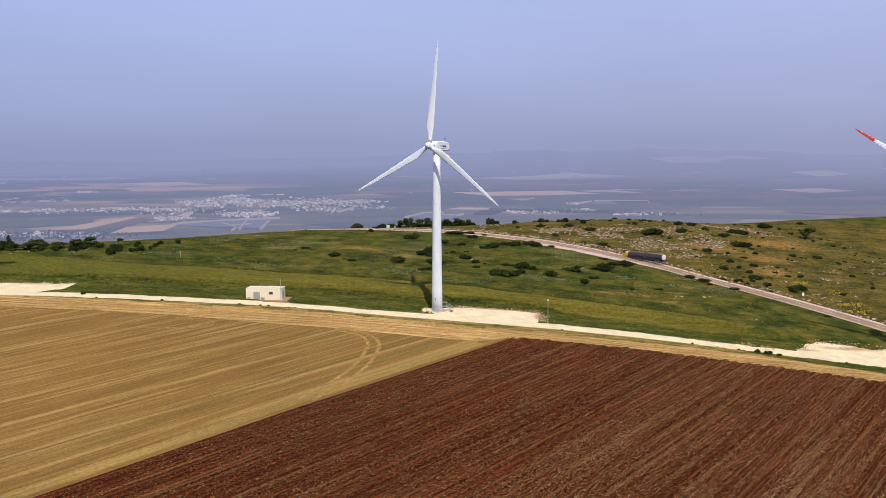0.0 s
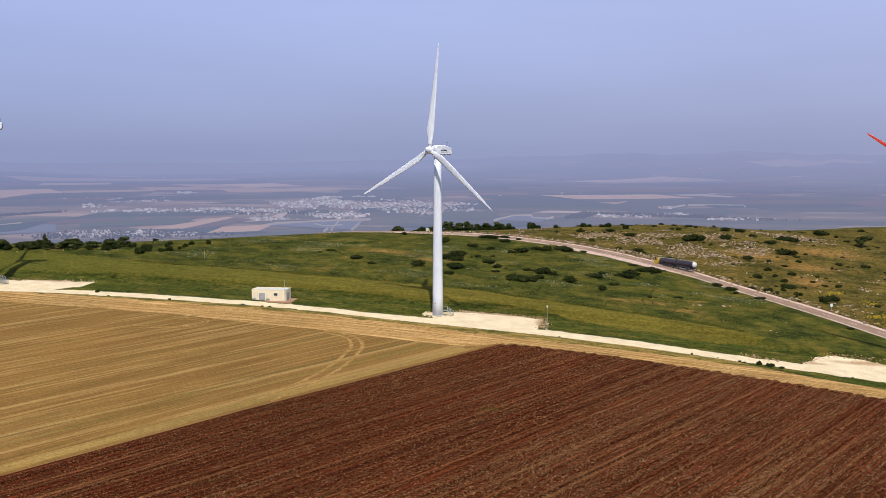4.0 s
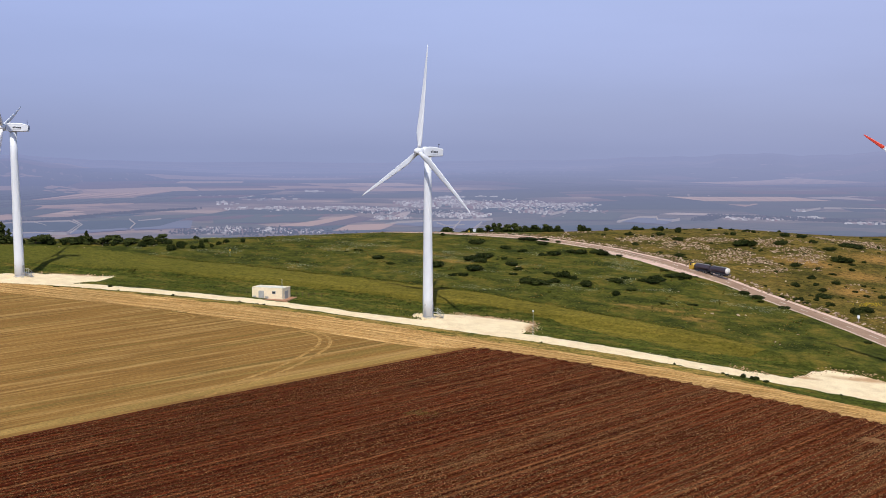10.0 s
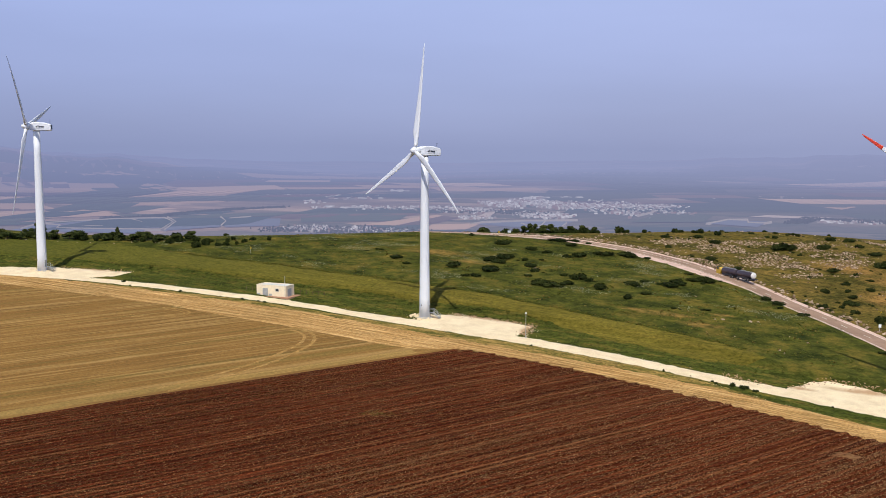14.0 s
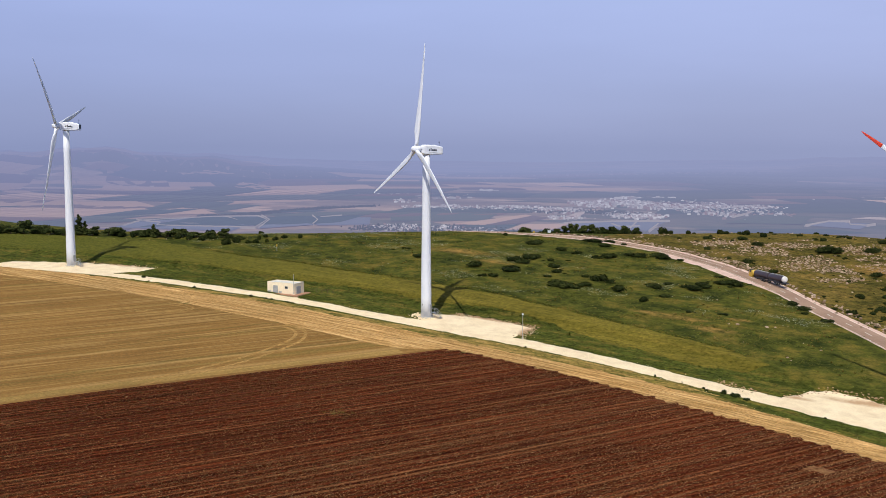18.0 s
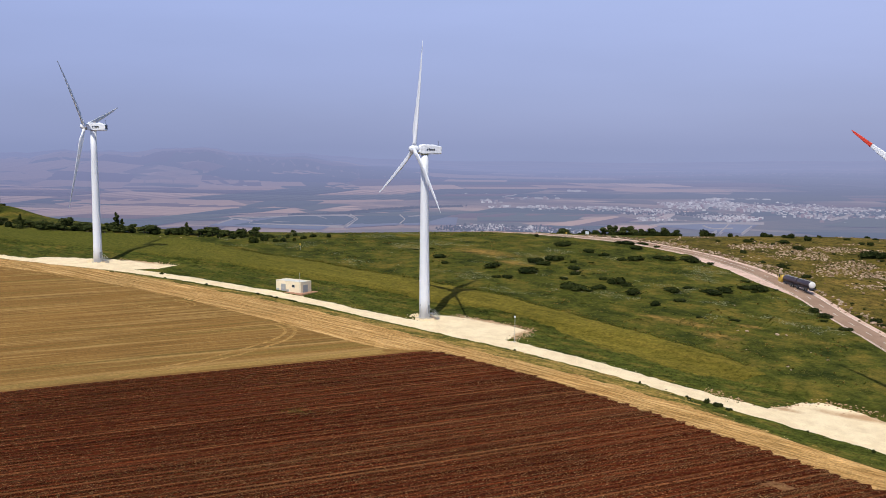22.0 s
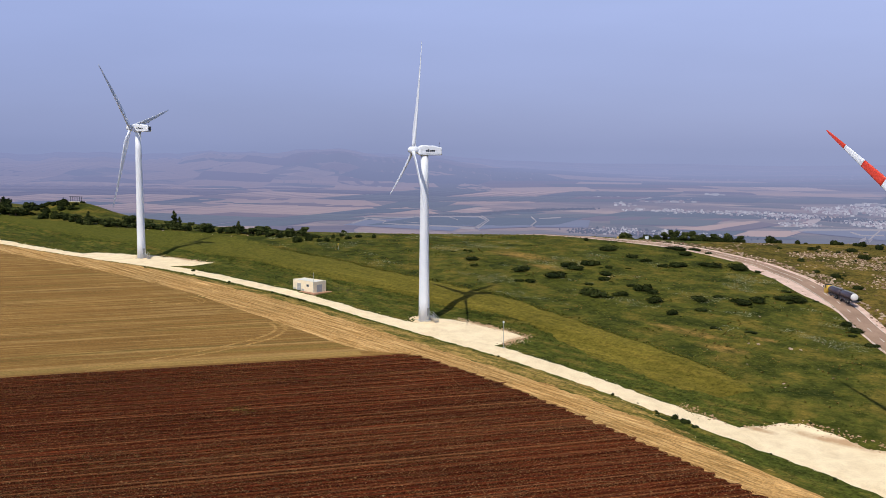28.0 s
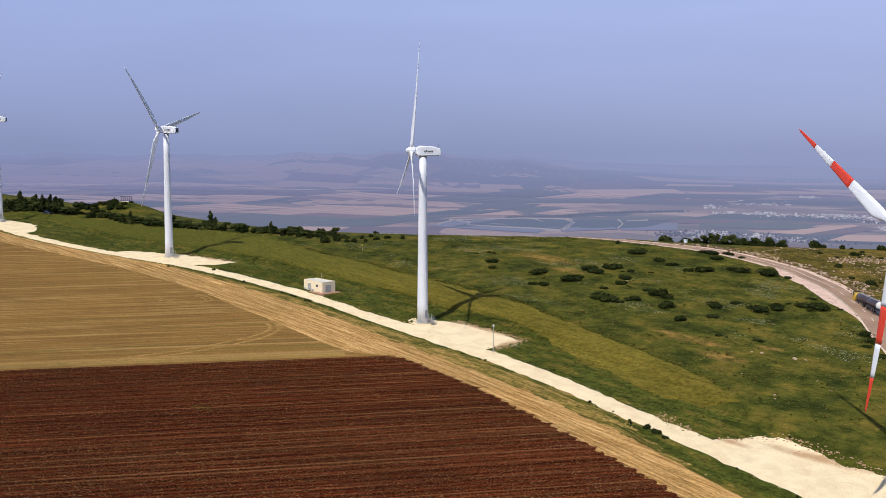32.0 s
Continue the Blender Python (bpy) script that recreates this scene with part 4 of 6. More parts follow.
# ---- tanker lorry ----
def tanker(x, y, turn):
    t = empty("tanker_lorry", x, y, h(x, y) + 0.17, turn)          # local +x is the front

    def wheel(parent, xx, yy):
        w = part("wheel", rod(bmesh.new(), (xx, yy - 0.16, 0.52), (xx, yy + 0.16, 0.52), 0.52, seg=16), RUBBER, parent, "black tyre")
        part("rim", rod(bmesh.new(), (xx, yy - 0.18, 0.52), (xx, yy + 0.18, 0.52), 0.27, seg=12), STEEL, w)

    cab = part("cab", loft(bmesh.new(), [[(xx, -1.22, z) for xx, z in ((6.6, 0.7), (8.6, 0.7), (8.6, 1.9), (8.35, 2.8), (6.6, 2.95))], [(xx, 1.22, z) for xx, z in ((6.6, 0.7), (8.6, 0.7), (8.6, 1.9), (8.35, 2.8), (6.6, 2.95))]]), YELLOW, t, "yellow lorry cab")
    part("windscreen", box(bmesh.new(), (0.04, 2.1, 1.0), (8.5, 0, 2.6), 0, Matrix.Rotation(radians(-10), 4, "Y")), GLASS, cab)
    for s in (-1, 1):
        part("side_window", box(bmesh.new(), (0.9, 0.04, 0.8), (7.7, s * 1.23, 2.5)), GLASS, cab)
        part("mirror", box(bmesh.new(), (0.12, 0.25, 0.5), (8.5, s * 1.45, 2.5), 0.03), DARK, cab)
        part("headlight", box(bmesh.new(), (0.06, 0.4, 0.22), (8.62, s * 0.85, 1.0), 0.02), TANKEND, cab)
    part("bumper", box(bmesh.new(), (0.25, 2.4, 0.4), (8.65, 0, 0.6), 0.05), DARK, cab)
    for x0, x1 in ((-1.2, 6.2), (-10.0, -2.2)):
        part("chassis", box(bmesh.new(), (x1 - x0 + 0.6, 1.0, 0.3), ((x0 + x1) / 2, 0, 0.95), 0.03), DARK, t)
        bm = bmesh.new()
        prof = [(x0, 0.9), (x0 + 0.12, 1.12), (x0 + 0.3, 1.2), (x1 - 0.3, 1.2), (x1 - 0.12, 1.12), (x1, 0.9)]
        loft(bm, [[(xx, r * 0.9 * math.cos(2 * math.pi * k / 24), 2.0 + r * 0.84 * math.sin(2 * math.pi * k / 24)) for k in range(24)] for xx, r in prof])
        tank = part("tank", bm, TANK, t, "dark glossy fuel tank")
        part("walkway", box(bmesh.new(), (x1 - x0 - 0.8, 0.7, 0.08), ((x0 + x1) / 2, 0, 3.03), 0.02), STEEL, tank)
        for k in range(4):
            part("manhole", rod(bmesh.new(), (x0 + 1.2 + k * (x1 - x0 - 2.4) / 3, 0, 3.0), (x0 + 1.2 + k * (x1 - x0 - 2.4) / 3, 0, 3.2), 0.28, seg=12), STEEL, tank)
        for s in (-1, 1):
            part("side_skirt", box(bmesh.new(), (x1 - x0 - 1.5, 0.06, 0.5), ((x0 + x1) / 2, s * 1.2, 1.0), 0.02), DARK, t)
    bm = bmesh.new()
    loft(bm, [[(xx, r * 0.88 * math.cos(2 * math.pi * k / 24), 2.0 + r * 0.84 * math.sin(2 * math.pi * k / 24)) for k in range(24)] for xx, r in ((-10.32, 0.3), (-10.25, 0.8), (-10.05, 1.16), (-9.8, 1.23))])
    part("tank_end", bm, TANKEND, t, "white domed tank end")
    part("rear_bumper", box(bmesh.new(), (0.2, 2.4, 0.35), (-10.3, 0, 0.8), 0.03), DARK, t, "dark rear bumper")
    part("drawbar", rod(bmesh.new(), (-1.2, 0, 0.85), (-2.6, 0, 0.85), 0.1), DARK, t)
    for xx in (7.7, 4.2, 0.9, -0.4, -3.2, -7.2, -8.5):
        for yy in (-1.0, 1.0):
            wheel(t, xx, yy)
    return tagged(t, "yellow-cabbed fuel tanker lorry with a dark drawbar tank trailer", "lorry")


tanker(77.1, 329.9, 126)

# ---- parked car ----
def parked_car(x, y, turn):
    c = empty("parked_car", x, y, h(x, y) + 0.05, turn)
    side_line = ((-2.1, 0.45), (-2.15, 0.8), (-1.9, 0.95), (0.95, 0.95), (1.9, 0.82), (2.1, 0.6), (2.1, 0.42))
    part("body", loft(bmesh.new(), [[(xx, yy, z) for xx, z in side_line] for yy in (-0.82, -0.7, 0.7, 0.82)]), CARPAINT, c, "dark blue car body")
    cabin = part("cabin", loft(bmesh.new(), [[(xx * k, yy * k2, z) for xx, yy in ((-1.6, -0.72), (0.75, -0.72), (0.75, 0.72), (-1.6, 0.72))] for k, k2, z in ((1.0, 1.0, 0.94), (0.86, 0.86, 1.4), (0.8, 0.8, 1.44))]), CARPAINT, c)
    part("windscreen", box(bmesh.new(), (0.03, 1.15, 0.42), (0.72, 0, 1.17), 0, Matrix.Rotation(radians(-14), 4, "Y")), GLASS, cabin)
    part("rear_window", box(bmesh.new(), (0.03, 1.1, 0.38), (-1.5, 0, 1.17), 0, Matrix.Rotation(radians(24), 4, "Y")), GLASS, cabin)
    for s in (-1, 1):
        part("side_window", box(bmesh.new(), (1.7, 0.03, 0.34), (-0.4, s * 0.68, 1.18), 0, Matrix.Rotation(radians(s * 11), 4, "X")), GLASS, cabin)
        part("headlight", box(bmesh.new(), (0.08, 0.35, 0.14), (2.07, s * 0.58, 0.66), 0.02), TANKEND, c)
        for xx in (-1.3, 1.3):
            w = part("wheel", rod(bmesh.new(), (xx, s * 0.66, 0.31), (xx, s * 0.86, 0.31), 0.31, seg=16), RUBBER, c, "black tyre")
            part("rim", rod(bmesh.new(), (xx, s * 0.8, 0.31), (xx, s * 0.88, 0.31), 0.19, seg=12), STEEL, w)
    return tagged(c, "dark blue car parked on the grass before the conifers", "car")


parked_car(-251.8, 256.6, 20)
sheet("bare_earth", [(-250, 251.5), (-245, 252.5), (-240, 254), (-236, 256)], [(-249, 253.5), (-244, 255.2), (-239.5, 256.8), (-236.5, 258)], EARTH, 0.12, "reddish bare earth beside the parked car", "bare patch", 0.8, 4, 0.6)

# ---- road markings ----
road = bpy.data.objects["road"]


def marking(a, b, s0, s1, name="dash"):
    """A painted strip between the offsets a and b, over the points s0 to s1 of the road's line."""
    p, q = rf[s0:s1 + 1] + side[s0:s1 + 1] * a, rf[s0:s1 + 1] + side[s0:s1 + 1] * b
    verts = [(*u, h(*u) + 0.185) for u in p] + [(*u, h(*u) + 0.185) for u in q]
    k = len(p)
    ob = mesh_object(name, verts, [(i, i + 1, k + i + 1, k + i) for i in range(k - 1)], ROADLINE)
    ob.parent = road
    if ob.data.polygons[0].normal.z < 0:
        ob.data.flip_normals()


lo = int(np.argmax(rf[:, 0] > -20))
marking(0.25, 0.40, lo, len(rf) - 2, "edge_line")
marking(6.2, 6.35, lo, len(rf) - 2, "edge_line")
mid_solid = int(np.argmax(rf[:, 0] > 62))
marking(3.2, 3.38, lo, mid_solid, "centre_line")
for s0 in range(mid_solid + 2, len(rf) - 4, 3):
    marking(3.2, 3.38, s0, s0 + 1)

# ---- wheel marks in the stubble ----
def wheel_mark(points, width, mat=None, label="pale curved wheel mark pressed into the stubble"):
    c = curve(points, 1.5)
    t = np.gradient(c, axis=0)
    t /= np.linalg.norm(t, axis=1)[:, None]
    nrm = np.stack([-t[:, 1], t[:, 0]], -1)
    return sheet("wheel_mark", [tuple(p) for p in (c - nrm * width / 2)[::2]], [tuple(p) for p in (c + nrm * width / 2)[::2]], mat or WHEEL, 0.135, label, "wheel mark", 1.0, 2, 0.15)


for off in (1.2, 3.7):
    wheel_mark([(-30.2 + off, 153.1), (-27.8 + off, 158.9), (-24.2 + off, 167.4), (-21 + off, 178.1), (-19.4 + off, 189.5), (-19.5 + off, 196.3), (-21.7 + off * 0.7, 200.9 + off * 0.6), (-27.9 + off * 0.5, 203.2 + off * 0.8)], 1.5)
for off in (0.0, 1.9):
    wheel_mark([(-71.6, 197.3 + off), (-61.2, 199.4 + off * 0.6), (-55.9 - off * 0.4, 202.8 + off * 0.3), (-54.1 - off * 0.7, 206.1 - off * 0.2), (-57 - off * 0.2, 209.4 - off * 0.8), (-64.8, 209.6 - off)], 0.8)
for off in (0.0, 2.2, 5.2, 7.6):
    wheel_mark([(-233.4, 213.8 - off), (-180, 211.3 - off), (-112.7, 220.4 - off), (-62.4, 219.8 - off), (-21.2, 216.8 - off * 0.9), (16.5, 213.4 - off * 0.7), (52.5, 206.4 - off * 0.55), (100.5, 192.8 - off * 0.4)], 0.7, RUT, "brown wheel rut in the straw headland")

# ---- plants ----
def leaf_quads(rng, blobs, n, size):
    """Leaves in tufts over the upper skins of the blobs (centre, radii)."""
    verts, faces = [], []
    for i in range(n):
        c, r = blobs[int(rng.integers(len(blobs)))]
        u = rng.normal(size=3)
        u /= np.linalg.norm(u)
        if u[2] < -0.35:
            u[2] = -u[2]
        p = np.array(c) + u * np.array(r) * rng.uniform(0.82, 1.1)
        if p[2] < 0.03:
            p[2] = rng.uniform(0.03, 0.25)
        a = rng.normal(size=3)
        a /= np.linalg.norm(a)
        b = np.cross(a, u + 0.5 * rng.normal(size=3))
        b /= max(np.linalg.norm(b), 1e-6)
        s = size * rng.uniform(0.6, 1.4)
        k = len(verts)
        verts += [tuple(p - a * s), tuple(p - b * s * 0.7), tuple(p + a * s), tuple(p + b * s * 0.7)]
        faces.append((k, k + 1, k + 2, k + 3))
    return verts, faces


def core(bm, blobs, seed):
    for c, r in blobs:
        res = bmesh.ops.create_icosphere(bm, subdivisions=2, radius=1.0)
        for v in res["verts"]:
            d = 0.80 + 0.28 * noise.fractal(v.co * 2.2 + Vector((seed, c[0], c[1])), 0.7, 2.0, 3)
            v.co = Vector((c[0] + v.co.x * r[0] * d, c[1] + v.co.y * r[1] * d, max(0.0, c[2] + v.co.z * r[2] * d)))


def plant(name, seed, blobs, leaves, size, mat, stems, label, category, group):
    """stems: (foot, head, radius at foot, radius at head)."""
    rng = np.random.default_rng(seed)
    t = new(name)
    bm = bmesh.new()
    core(bm, blobs, seed)
    v, f = leaf_quads(rng, blobs, leaves, size)
    me = bpy.data.meshes.new("leaves")
    me.from_pydata(v, [], f)
    bm.from_mesh(me)
    bpy.data.meshes.remove(me)
    part("crown", bm, mat, t)
    for i, (a, b, r0, r1) in enumerate(stems):
        part("trunk" if i == 0 else "limb", rod(bmesh.new(), a, b, r0, r1, 7), BARK, t)
    return tagged(t, label, category, group)


def shrub(seed, label="low rounded dark green shrub in the meadow"):
    """About one metre in radius; scaled when it is set out."""
    rng = np.random.default_rng(seed)
    blobs = []
    for i in range(int(rng.integers(4, 7))):
        a, d = rng.uniform(0, 6.28), rng.uniform(0.1, 0.62)
        r = rng.uniform(0.32, 0.55)
        blobs.append(((d * math.cos(a), d * math.sin(a), rng.uniform(0.12, 0.34)), (r, r * rng.uniform(0.8, 1.1), r * rng.uniform(0.6, 0.95))))
    stems = [((0, 0, -0.1), (0.05, 0, 0.4), 0.07, 0.04), ((0, 0, 0), (0.3, 0.1, 0.35), 0.04, 0.02), ((0, 0, 0), (-0.25, 0.15, 0.35), 0.04, 0.02)]
    return plant("shrub", seed, blobs, 420, 0.085, LEAF, stems, label, "shrub", "shrubs of the hillside")


def round_tree(seed, label):
    """About one metre tall and as wide."""
    rng = np.random.default_rng(seed)
    blobs = []
    for i in range(8):
        a, d = rng.uniform(0, 6.28), rng.uniform(0.05, 0.33)
        r = rng.uniform(0.16, 0.27)
        blobs.append(((d * math.cos(a), d * math.sin(a), rng.uniform(0.36, 0.8)), (r, r, r * 0.8)))
    stems = [((0, 0, -0.05), (0.02, 0, 0.5), 0.05, 0.03)] + [((0, 0, 0.25), (0.6 * c[0], 0.6 * c[1], c[2]), 0.025, 0.01) for c, _ in blobs[:4]]
    return plant("tree", seed, blobs, 620, 0.045, LEAF2, stems, label, "tree", "trees along the scarp")


def cypress(seed, label):
    rng = np.random.default_rng(seed)
    blobs = [((rng.uniform(-0.05, 0.05), rng.uniform(-0.05, 0.05), z), (0.22 * (1.05 - z) + 0.03, 0.22 * (1.05 - z) + 0.03, 0.14)) for z in (0.14, 0.28, 0.42, 0.56, 0.7, 0.82, 0.93)]
    stems = [((0, 0, -0.05), (0, 0, 0.85), 0.035, 0.01)] + [((0, 0, z), (0.2 * (1 - z) * math.cos(9 * z), 0.2 * (1 - z) * math.sin(9 * z), z + 0.1), 0.012, 0.005) for z in (0.2, 0.4, 0.6)]
    return plant("conifer", seed, blobs, 620, 0.035, LEAF2, stems, label, "tree", "trees along the scarp")


def set_out(protos, spots, rng, lean=0.55, tall=(0.8, 1.2), label=None, name=None, group=None):
    """Plants at (x, y, width); each turned and stretched its own way."""
    for i, (x, y, w) in enumerate(spots):
        p = protos[int(rng.integers(len(protos)))]
        s = w / 2
        m = Matrix.Translation((x, y, h(x, y) - 0.05)) @ Matrix.Rotation(rng.uniform(0, 6.28), 4, "Z") @ Matrix.Diagonal((s, s * rng.uniform(0.85, 1.15), s * lean * rng.uniform(*tall) / 0.55, 1))
        ob = copy_thing(p, m)
        if label:
            ob["label"] = label
        if name:
            ob.name, ob["category"], ob["group"] = name, name.replace("_", " "), group


def drop_protos(protos):
    for p in protos:
        for o in list(p.children_recursive) + [p]:
            bpy.data.objects.remove(o)


rng = np.random.default_rng(5)
shrubs = [shrub(s) for s in (11, 12, 13, 14, 15, 16)]
MEADOW_SHRUBS = [(-8, 351.7, 7.1), (4.4, 345.4, 4.8), (11.3, 342.3, 3.6), (-23.6, 365.3, 3.2), (-4.9, 316.3, 5.9), (-0.8, 313.7, 5.8), (0.3, 323.1, 6.5), (6.3, 323.4, 2.8), (0.8, 300.6, 7.5), (-13.1, 299.7, 6.2), (-4.7, 286.1, 3.2), (-1.5, 288.2, 3.6), (-33.6, 303.3, 4.5), (-27, 295.9, 3.4), (10.4, 312.3, 4.8), (14.3, 306, 3.7), (13.7, 296.4, 2.7), (11.9, 326.5, 2), (19.1, 337.7, 3.1), (22.8, 342, 6.2), (23.6, 303.9, 2.8), (27, 290.7, 3.9), (29.1, 300.6, 6.3), (32.5, 300.1, 3.6), (37.8, 290.2, 6), (20.6, 285.6, 7), (46.9, 280.7, 3.7)]
MEADOW_SHRUBS_WEST = [(-27.8, 296.5, 2.2), (-43.9, 316.5, 1.8), (-48, 312, 1.6), (-45.8, 316, 2.2), (60.3, 275, 2.4)]
ROAD_SHRUBS = [(16.8, 363, 4.9), (9.6, 370.1, 6.7), (15.6, 373.3, 4.5), (22.2, 371.1, 3.3), (30.2, 349.4, 7.8), (40.2, 351.8, 8.9), (47, 300.8, 5.8), (48.4, 308, 3.6), (51.2, 289.7, 3.4), (56.7, 305.5, 6.7), (60.3, 311.4, 6.4), (64.7, 318.7, 6.5), (68.9, 319.1, 7.4), (69.2, 277.3, 2.8), (85.7, 301.2, 4.3), (89.1, 296.2, 4.7), (96, 285.1, 3.6), (62.5, 328.6, 2.9)]
HILL_SHRUBS = [(48.9, 401.7, 5.2), (63.2, 404.1, 5.9), (69.1, 391.9, 5.7), (68.5, 359.5, 5.3), (62.1, 363.4, 4.1), (83.4, 417.8, 3.4), (95.3, 386.6, 9.5), (98, 382.2, 3.1), (99.6, 419.6, 4.1), (113.7, 415.1, 5.5), (109.8, 393.6, 7.8), (121.6, 419.2, 6.2), (124.4, 406.3, 5.4), (109.9, 358.6, 6), (128.5, 393.8, 6.6), (137.4, 409.1, 5.5), (140.9, 408, 7.5), (164.5, 445.1, 9), (78.1, 346.7, 4), (81.3, 332.3, 4.9)]
HILL_SHRUBS_EAST = [(129.8, 373.8, 8.2), (121.2, 348, 2.9), (105.2, 321.6, 4.3), (112.1, 338.5, 4), (111.8, 326.7, 3.9), (119.1, 331.7, 3.9), (112.1, 317.3, 3.8), (110.9, 307, 5.2), (117.2, 308.3, 2.1), (124.9, 314.2, 3.3), (145.6, 359.6, 3.7), (141.2, 349.6, 1.8), (155.3, 358.9, 4.4), (190.9, 462, 4.7), (177, 393.6, 3.4), (116.7, 288.6, 6), (120.9, 291.4, 6.1), (132.8, 291, 2.6), (132.5, 286.7, 3), (108.2, 285.2, 2.5), (103.5, 295.3, 3), (97.6, 301.4, 2.6), (102, 298.3, 4.1), (90.1, 290.8, 2.5), (112, 252, 2.7)]
for spots in (MEADOW_SHRUBS, MEADOW_SHRUBS_WEST, ROAD_SHRUBS):
    set_out(shrubs, [(x, y, 1.25 * w) for x, y, w in spots], rng, 0.26 if spots is ROAD_SHRUBS else 0.34)
for spots in (MEADOW_SHRUBS, MEADOW_SHRUBS_WEST, ROAD_SHRUBS, HILL_SHRUBS, HILL_SHRUBS_EAST):       # young growth round the older shrubs
    for x, y, w in spots:
        for _ in range(int(rng.integers(0, 3))):
            a = rng.uniform(0, 6.28)
            xx, yy = x + 0.75 * w * math.cos(a), y + 0.6 * w * math.sin(a)
            if spots is MEADOW_SHRUBS or abs(yy - float(np.interp(xx, rf[:, 0], rf[:, 1]))) > 14:
                set_out(shrubs, [(xx, yy, w * rng.uniform(0.2, 0.5))], rng, 0.3, label="low sprawling dark shrub beside larger ones")
for spots in (HILL_SHRUBS, HILL_SHRUBS_EAST):
    set_out(shrubs, [(x, y, 1.05 * w) for x, y, w in spots], rng, 0.38, label="dark green shrub among pale limestone on the hillside")
small = [(float(rng.uniform(24, 188)), float(rng.uniform(285, 452)), float(1.0 + rng.uniform() ** 2 * 2.4)) for _ in range(190)]
line_y = np.interp([s[0] for s in small], rf[lo:, 0][::-1] if rf[lo, 0] > rf[-1, 0] else rf[lo:, 0], rf[lo:, 1])
set_out(shrubs, [s for s, y in zip(small, line_y) if s[1] > y + 8], rng, label="small dark shrub among pale limestone")
set_out(shrubs, [(-104.2, 291.6, 4.4), (-103.9, 297.1, 3.7), (-106.4, 303.4, 3.8), (-99, 297.5, 2.9), (-96.9, 299.4, 3.0), (-100.4, 306.6, 2.6), (-110.9, 324.1, 2.4), (-101, 312, 2.3), (-94.7, 303.2, 1.9), (-94.4, 308.7, 3.4), (-94.1, 314.2, 3.1), (-116.7, 294.4, 3.8), (-115.4, 299.1, 4.6), (-122.5, 294, 3.8), (-128.5, 290.8, 2.3), (-111.3, 303.1, 4.0), (-119.1, 302.6, 4.4), (-89, 317.3, 2.6)], rng, 0.8, (0.7, 1.3), label="dark green bush at the edge of the plateau", name="bush", group="bushes along the scarp")
edge_bushes = [(-94.2, 235.8, 1.6), (-72.8, 231.7, 1.4), (-59.6, 230.9, 0.8), (-52.5, 230.4, 1.2), (-47.4, 229.6, 1.3), (-45.4, 229.3, 1.5), (-39.8, 228.5, 1.3), (-38.2, 228.4, 1.4), (-31, 227.2, 0.7), (9, 243.2, 0.8), (13.2, 243.4, 0.9), (17.4, 243, 0.8), (22.6, 242, 0.7), (69.6, 212.4, 0.9), (23.1, 222, 0.8), (37.9, 219.9, 0.7), (98.2, 225, 0.9), (103.5, 223.6, 0.6), (72.3, 213.4, 0.9), (73, 212.4, 1.0), (76.4, 212.2, 2.0), (79, 211.4, 2.3), (81.4, 210.4, 1.5), (67.6, 215.2, 0.6), (63, 216, 0.5), (96.5, 207.2, 0.8), (108, 203.6, 1.2), (46.5, 218.6, 0.6), (61.5, 216.2, 1.1), (30.1, 222.2, 0.9), (-89.8, 232.6, 0.7), (-111.8, 230.2, 0.9), (-151, 224.2, 0.8), (-170, 222.1, 0.8), (-131.5, 228.2, 0.7), (-188.5, 222.3, 0.8)]
set_out(shrubs, edge_bushes, rng, 0.75, label="small dark bush at the edge of the white track", name="track_bush", group="bushes along the track")
for x in np.arange(-230, -28, 4.6):
    xx = float(x + rng.uniform(-2.5, 2.5))
    set_out(shrubs, [(xx, float(np.interp(xx, TX, TY)) - 4.3, float(rng.uniform(0.35, 0.8)))], rng, 0.7, label="small dark weed at the edge of the white track", name="track_bush", group="bushes along the track")

trees = [round_tree(s, "rounded dark green tree at the plateau's edge") for s in (21, 22, 23, 24)]
conifers = [cypress(s, "slender dark conifer at the plateau's edge") for s in (31, 32)]


def set_trees(protos, spots, rng):
    for x, y, w, tall in spots:
        p = protos[int(rng.integers(len(protos)))]
        copy_thing(p, Matrix.Translation((x, y, h(x, y) - 0.1)) @ Matrix.Rotation(rng.uniform(0, 6.28), 4, "Z") @ Matrix.Diagonal((w, w, tall, 1)))


set_trees(trees, [(-187.2, 267.3, 5, 2.5), (-183.4, 269.5, 5.5, 3.0), (-179.6, 271.7, 5, 2.7), (-175.8, 273.9, 6, 2.8), (-171, 276.2, 6, 3.2), (-166.3, 277.5, 6, 3.0), (-156.6, 282.1, 5, 2.6), (-152.6, 286.2, 6, 3.2), (-148.8, 286.5, 6.5, 4.2), (-143.8, 290.6, 5, 2.4), (-140.1, 289, 4, 2.0), (-135.1, 292.2, 5, 2.7), (-131.2, 293.4, 6, 3.0), (-128.1, 296.4, 7, 3.4), (-123.3, 297.7, 5, 2.7), (-118.2, 300.8, 6, 2.7), (-114.2, 303.8, 5, 2.2)], rng)
set_trees(conifers, [(-161.4, 280.8, 8, 7.2), (-159.9, 281.8, 6, 5.0), (-136.1, 291.2, 6, 4.6), (-134.8, 290.4, 5, 3.2), (-196.4, 265.5, 7, 5.5)], rng)
